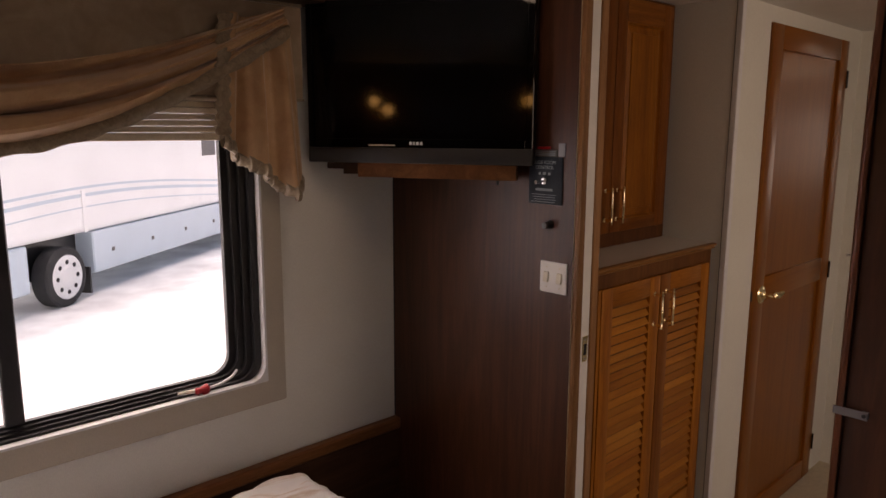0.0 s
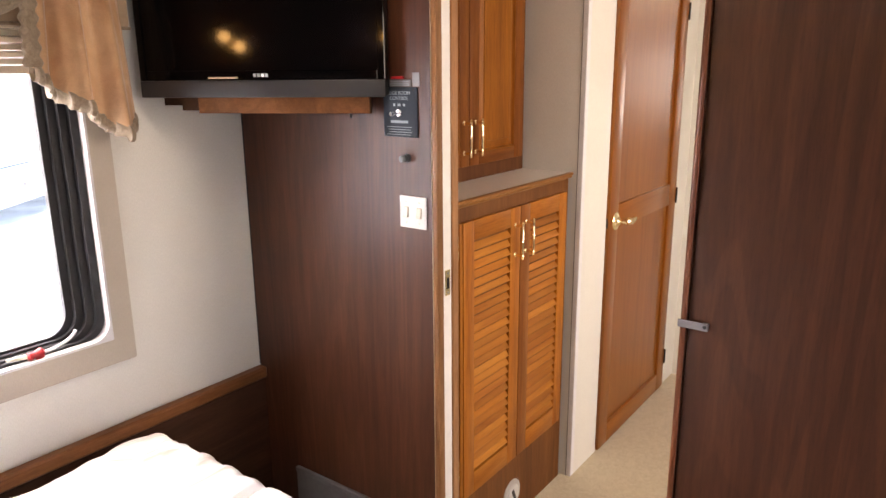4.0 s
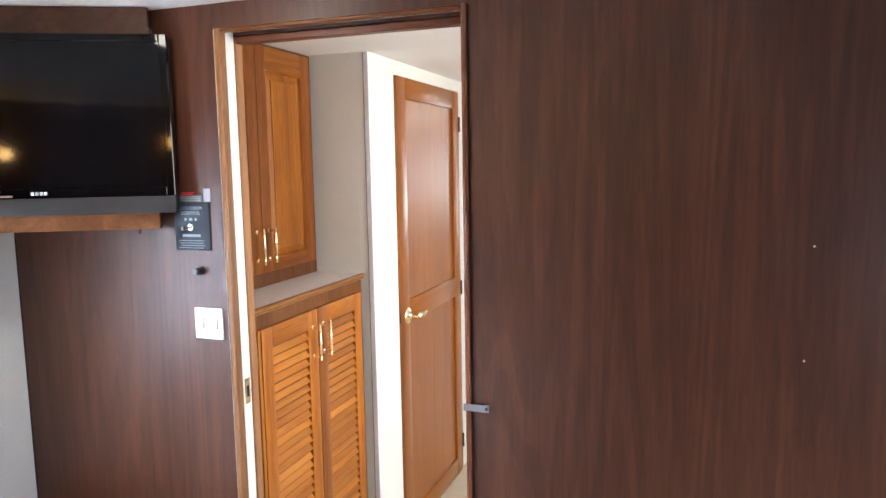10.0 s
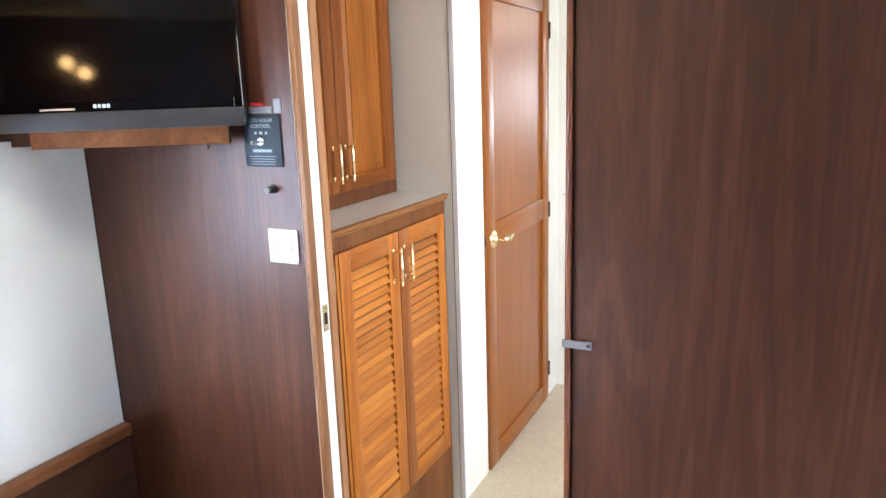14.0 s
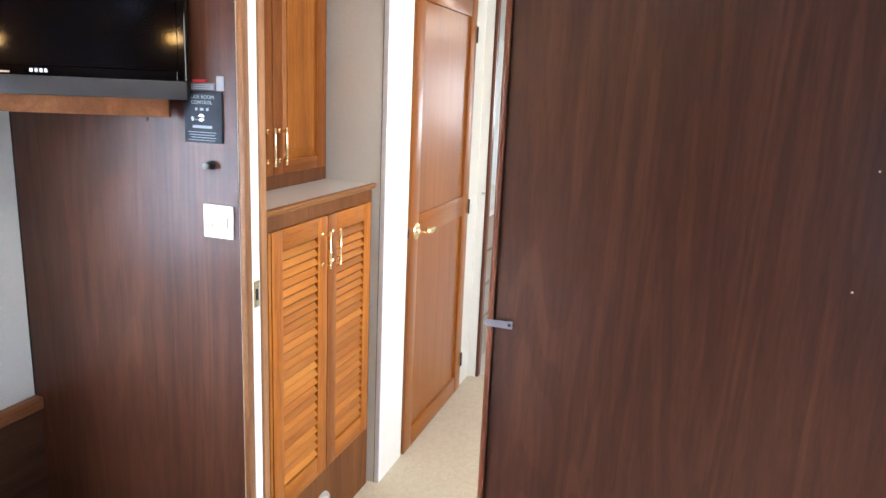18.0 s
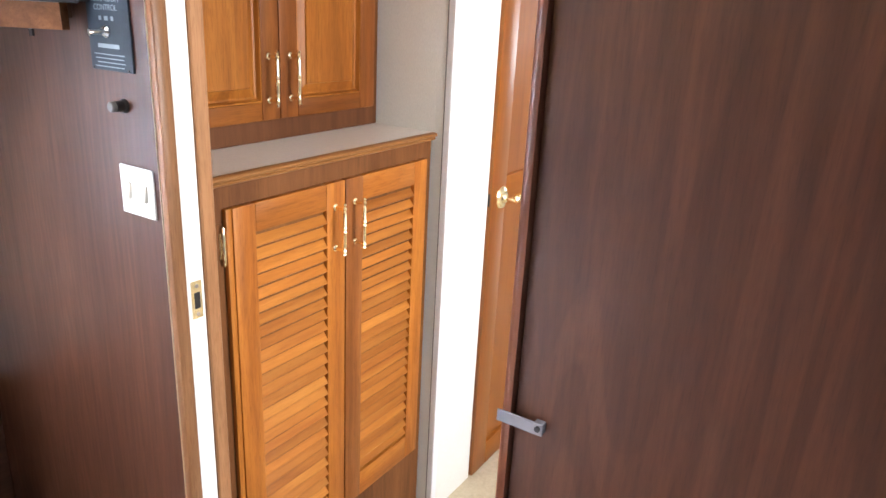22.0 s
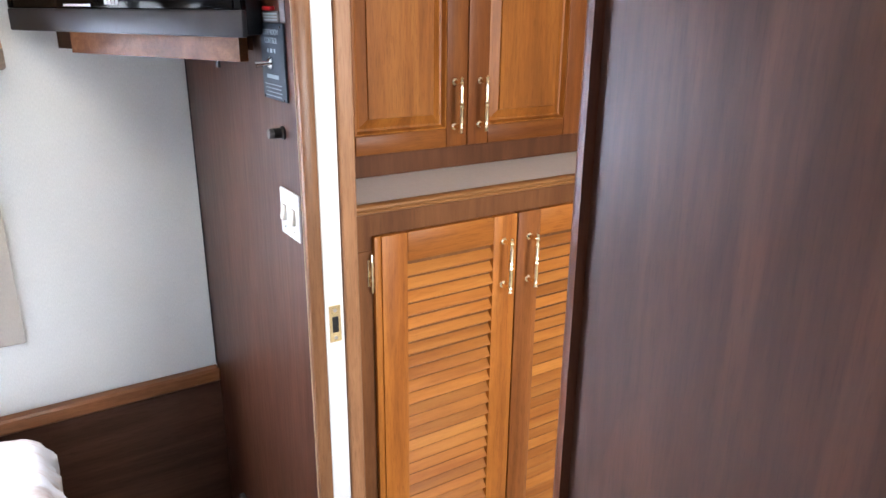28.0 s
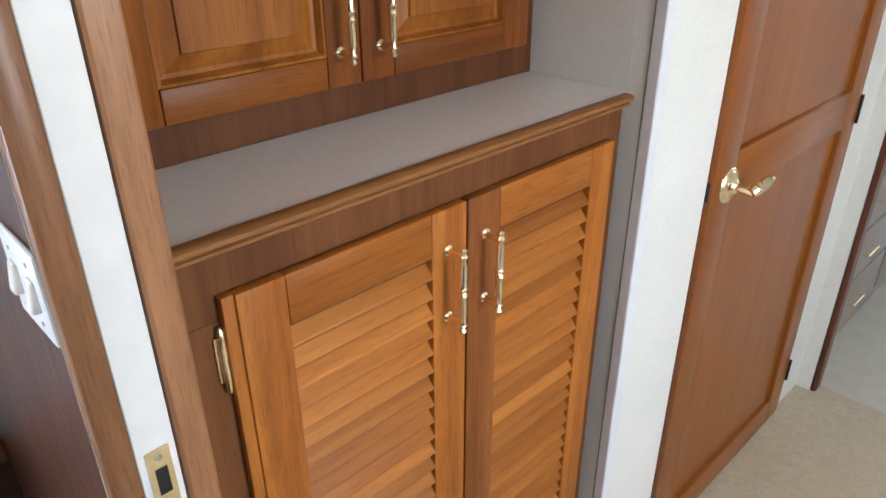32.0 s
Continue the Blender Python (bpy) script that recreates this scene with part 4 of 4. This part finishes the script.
tail = thing("curtain_tail", (1.55, 2.2, 1.45), "peach pleated curtain tail with a ruffled taupe edge", "curtain")


def tail_point(u, v):
    top, low = 1.965, 1.640 - 0.200 * u + max(0.0, u - 0.82) * 0.38
    wide = 0.72 + 0.28 * v ** 0.7
    x = 1.524 + (u - 0.5) * 0.285 * wide
    fold = (0.030 * math.sin(u * 17 + 0.6 * v) + 0.009 * math.sin(u * 41 + 1.3)) * (0.40 + 0.60 * v)
    return Vector((x, 2.205 - 0.012 * v - fold, top + (low - top) * v + 0.004 * math.sin(u * 15)))


part("pleats", solid_sheet(tail_point, 60, 30, 0.003), SWAG, tail)


def tail_hem(u, v):
    p = tail_point(u, 1.0)
    a = v * 2 * math.pi
    r = 0.020 + 0.002 * math.sin(u * 41) + 0.0022 * math.sin(u * 97 + 1)
    return p + Vector((0.004 * math.sin(u * 110), 0.016 * math.cos(a), -0.012 + r * math.sin(a)))


part("ruffle", grid_sheet(bmesh.new(), tail_hem, 90, 10), FRINGE, tail, "ruffled taupe hem")


def tail_side(u, v):
    p = tail_point(0.0, u)
    a = v * 2 * math.pi
    r = 0.021 + 0.004 * math.sin(u * 60)
    return p + Vector((0.002 + r * math.cos(a), -0.006 + 0.012 * math.sin(a), 0.0))


part("side_band", grid_sheet(bmesh.new(), tail_side, 60, 10), FRINGE, tail, "taupe side band")

# ---- wainscot on the window wall ----
shell("wall_wainscot", [(REAR, FRONT - 0.001, WIN_Y - 0.022, WIN_Y - 0.0005, 0, 0.570)], DARKWOOD, "dark walnut wainscot below the rail", "wainscot")
shell("trim_wainscot_rail", [(REAR, FRONT - 0.001, WIN_Y - 0.038, WIN_Y - 0.0005, 0.5705, 0.613)], TRIMWOOD_X, "brown wooden chair rail on the window wall", "rail", 0.006)

# black strip puts the shadow line of the caulked corner into shape
shell("trim_corner_seam", [(FRONT - 0.003, FRONT - 0.0005, WIN_Y - 0.0045, WIN_Y - 0.0008, 0.614, 1.53)], RUBBER, "thin dark strip where wallpaper meets the partition", "seam")

# ---- bed ----
bed = thing("bed", (0.3, 1.5, 0), "low bed with a cream quilt in shiny wrinkled channels", "bed")
BX0, BX1, BY0, BY1, BZ = REAR + 0.02, 1.600, 0.86, 2.17, 0.596
part("base", box(bmesh.new(), BX0, BX1 - 0.10, BY0 + 0.08, BY1 - 0.02, 0.0, 0.34, 0.005), DARKWOOD, bed, "dark wooden bed base")
part("mattress", box(bmesh.new(), BX0, BX1 - 0.05, BY0 + 0.05, BY1 - 0.03, 0.341, BZ - 0.04, 0.05, 4), WHITE, bed)


def quilt_point(u, v):
    """u along the bed to its foot, v across it; the cloth falls at the foot and at both sides."""
    drop = 0.30
    lx, ly = BX1 - BX0 + drop, BY1 - BY0 + 2 * drop
    s, t = u * lx, v * ly - drop

    def bend(d, r=0.055):
        """Distance past the edge -> (outward, down) along a rounded corner."""
        q = r * math.pi / 2
        if d < -r:
            return d, 0.0
        a = (d + r) / q
        if a < 1:
            return -r + r * math.sin(a * math.pi / 2), r * (1 - math.cos(a * math.pi / 2))
        return 0.0, r + (d + r - q)

    ox, dx = bend(s - (BX1 - BX0))
    x = BX1 + ox
    if t < (BY1 - BY0) / 2:
        oy, dy = bend(-t)
        y = BY0 - oy
    else:
        oy, dy = bend(t - (BY1 - BY0))
        y = BY1 + oy
    z = BZ - max(dx, dy) - 0.35 * min(dx, dy)
    if dx > 0.02 and dy > 0.02:
        f = min(dx, dy) * 0.35
        x -= f * 0.5
    wob = noise.noise(Vector((s * 3.2, t * 3.2, 0.3)))
    line = (t * 0.99 - s * 0.10 + 0.040 * wob) / 0.105
    puff = abs(math.sin(math.pi * line)) ** 0.45 * 0.019
    crease = 0.010 * (0.5 - abs(noise.noise(Vector((s * 5, t * 19, 2.0)))) * 2) + 0.007 * noise.noise(Vector((s * 14, t * 46, 8.0))) + 0.010 * noise.noise(Vector((s * 5, t * 7, 5.0)))
    top = 1 if max(dx, dy) < 0.05 else 0.35
    return Vector((x + (0 if top == 1 else puff + crease * 0.6), y, max(0.02, z + (puff + crease) * top)))


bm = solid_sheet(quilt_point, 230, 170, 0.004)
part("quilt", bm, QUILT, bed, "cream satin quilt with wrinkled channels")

# ---- ceiling lamps ----
def dome_lamp(x, y):
    l = thing("ceiling_lamp", (x, y, CEIL), "lit white rectangular dome lamp on the ceiling", "ceiling lamp", "ceiling lamps")
    part("base", box(bmesh.new(), x - 0.065, x + 0.065, y - 0.130, y + 0.130, CEIL - 0.010, CEIL - 0.0005, 0.004, 2), IVORY, l)
    bm = bmesh.new()
    grid_sheet(bm, lambda u, v: Vector((x + (u - 0.5) * 0.105, y + (v - 0.5) * 0.215, CEIL - 0.011 - 0.030 * (math.sin(math.pi * u) * math.sin(math.pi * v)) ** 0.35)), 16, 20)
    part("lens", bm, LENS, l, "glowing ribbed lens")
    part("end_cap", box(bmesh.new(), x - 0.048, x + 0.048, y - 0.128, y - 0.109, CEIL - 0.032, CEIL - 0.0105, 0.006, 2), IVORY, l)
    part("end_cap", box(bmesh.new(), x - 0.048, x + 0.048, y + 0.109, y + 0.128, CEIL - 0.032, CEIL - 0.0105, 0.006, 2), IVORY, l)
    return l


dome_lamp(1.58, 1.42)
dome_lamp(5.75, 0.60)


def sconce(y, z, two, mat):
    s = thing("reading_lamp", (REAR, y, z), "lit warm reading lamp on the rear wall", "wall lamp", "reading lamps")
    part("bracket", tube(bmesh.new(), (REAR + 0.001, y, z), (REAR + 0.02, y, z), 0.04), BRASS, s)
    for k in ((-1, 1) if two else (0,)):
        yy, zz = y + 0.045 * k, z + 0.030 * k
        part("arm", tube(bmesh.new(), (REAR + 0.02, y, z), (REAR + 0.09, yy, zz), 0.006), BRASS, s)
        bm = bmesh.new()
        bmesh.ops.create_uvsphere(bm, u_segments=14, v_segments=8, radius=0.035, matrix=Matrix.Translation((REAR + 0.12, yy, zz)))
        part("bulb_shade", bm, mat, s, "glowing warm shade")


sconce(1.795, 1.81, True, WARMLENS)
sconce(0.75, 1.855, False, WARMLENS)

# ---- kitchen seen past the hall ----
TAUPE = plain("taupe_laminate", (0.30, 0.25, 0.19), 0.4, 0, 0.1, 60, 0.03)
kit = thing("kitchen_drawers", (4.9, 1.75, 0), "taupe drawer unit with brass bow handles in the kitchen", "drawer unit")
part("carcass", box(bmesh.new(), 4.245, 5.60, 1.482, 2.10, 0.0, 0.90), TAUPE, kit)
part("worktop", box(bmesh.new(), 4.24, 5.62, 1.45, 2.12, 0.9005, 0.935, 0.006, 2), LAMINATE, kit)
for k in range(4):
    for col in range(2):
        x0 = 4.275 + 0.66 * col
        z0 = 0.08 + 0.205 * k
        d = part("drawer_front", box(bmesh.new(), x0, x0 + 0.63, 1.464, 1.4815, z0, z0 + 0.192, 0.004, 2), TAUPE, kit)
        bm = tube(bmesh.new(), (x0 + 0.26, 1.440, z0 + 0.1), (x0 + 0.37, 1.440, z0 + 0.1), 0.005, None, 8)
        for x in (x0 + 0.265, x0 + 0.365):
            tube(bm, (x, 1.440, z0 + 0.1), (x, 1.4635, z0 + 0.1), 0.0045, None, 8)
        part("bow_handle", bm, BRASS, d, "brass bow handle")

# ---- outside ----
shell("ground", [(-150, 150, 2.6, 300, -0.95, -0.85)], SNOW, "trodden snow on the yard", "snow ground")
coach = thing("parked_motorhome", (5.0, 13.4, -0.85), "white and pale-blue motorhome parked in the snow", "motorhome")
CM = Matrix.Translation((3.30, 11.10, 0)) @ Matrix.Rotation(radians(38.5), 4, "Z")


def coach_part(name, x0, x1, y0, y1, z0, z1, mat, label="", bevel=0.0, seg=1, parent=None):
    bm = box(bmesh.new(), x0, x1, y0, y1, z0, z1, bevel, seg)
    bm.transform(CM)
    return part(name, bm, mat, parent or coach, label)


coach_part("body", -2.6, 9.0, 0, 2.4, 0.12, 2.45, COACH, "", 0.12, 4)
coach_part("skirt", 0.75, 9.0, 0.02, 2.38, -0.52, 0.118, COACHBLUE, "", 0.02)
coach_part("front_skirt", -2.6, -0.62, 0.02, 2.38, -0.52, 0.118, COACHBLUE, "", 0.02)
for k in range(6):
    coach_part("locker_latch", 1.2 + 1.15 * k, 1.26 + 1.15 * k, 0.006, 0.019, -0.25, -0.19, GREYMETAL)
coach_part("window", 4.30, 4.85, -0.012, 0.0, 1.12, 1.62, GREYMETAL, "grey tinted window", 0.004)
for k, (z, w) in enumerate(((0.62, 0.035), (0.50, 0.05), (0.34, 0.02))):
    bm = bmesh.new()
    grid_sheet(bm, lambda u, v: Vector((-2.4 + 11.2 * u, -0.005, z + 0.16 * math.sin(u * 5.2) + w * v)), 40, 1)
    bm.transform(CM)
    part("swoosh", bm, COACHBLUE, coach, "pale blue painted stripe")
coach_part("side_mirror_post", 0.52, 0.60, -0.02, -0.001, 0.14, 0.75, COACH)
wh = Matrix.Translation((0.05, -0.02, -0.43)) @ Matrix.Rotation(radians(90), 4, "X")
bm = lathe(bmesh.new(), [(0.25, -0.25), (0.40, -0.25), (0.43, -0.22), (0.43, -0.02), (0.40, 0.01), (0.27, 0.01)], CM @ wh, 28)
tyre = part("tyre", bm, TYRE, coach)
part("rim", lathe(bmesh.new(), [(0.315, -0.1), (0.315, 0.016), (0.290, 0.026), (0.262, 0.016), (0.17, 0.013), (0.14, 0.04), (0.05, 0.05)], CM @ wh, 28), ALU, tyre, "bright steel wheel")
bm = bmesh.new()
for k in range(8):
    a = 2 * math.pi * k / 8
    tube(bm, CM @ wh @ Vector((0.215 * math.cos(a), 0.215 * math.sin(a), 0.010)), CM @ wh @ Vector((0.215 * math.cos(a), 0.215 * math.sin(a), 0.019)), 0.034, None, 10)
part("wheel_holes", bm, TYRE, tyre, "dark round holes in the wheel")
bm = lathe(bmesh.new(), [(0.25, -0.25), (0.40, -0.25), (0.43, -0.22), (0.43, -0.02), (0.40, 0.01), (0.27, 0.01)], CM @ Matrix.Translation((6.2, 0, 0)) @ wh, 28)
part("tyre", bm, TYRE, coach)
coach_part("wheel_arch", -0.6, 0.73, 0.30, 0.32, -0.45, 0.118, BLACK)
coach_part("mudflap", 0.62, 0.66, 0.03, 0.5, -0.80, -0.4, BLACK)

# ---- louvre slats ----
def slats(parent, x0, x1, count):
    a, c = LV0 + 0.082, 1.1245
    bm = bmesh.new()
    hw = (x1 - x0) / 2 + 0.001
    prof = [(-0.0012, -0.0150), (0.0022, -0.0150), (0.0030, 0.012), (0.0020, 0.0152), (-0.0006, 0.0152), (-0.0026, 0.010), (-0.0032, -0.011), (-0.0027, -0.0138)]
    l = [bm.verts.new((-hw, y, z)) for y, z in prof]
    r = [bm.verts.new((hw, y, z)) for y, z in prof]
    for k in range(len(prof)):
        bm.faces.new((l[k], l[(k + 1) % len(prof)], r[(k + 1) % len(prof)], r[k]))
    bm.faces.new(l)
    bm.faces.new(r)
    bmesh.ops.recalc_face_normals(bm, faces=bm.faces)
    bm.transform(Matrix.Rotation(radians(-35), 4, "X"))
    me = bpy.data.meshes.new("slat")
    bm.to_mesh(me)
    bm.free()
    me.materials.append(SLAT)
    rng = random.Random(count)
    base = origin_of(parent)
    for k in range(count):
        ob = new("slat", me)
        ob.parent = parent
        ob.location = Vector(((x0 + x1) / 2, LVY + 0.0105 + rng.uniform(-0.0006, 0.0006), a + (c - a) * (k + 0.5) / count)) - base
        ob.rotation_euler = (radians(rng.uniform(-1.5, 1.5)), 0, 0)


slats(door_a, la0, la1, 26)
slats(door_b, lb0, lb1, 26)
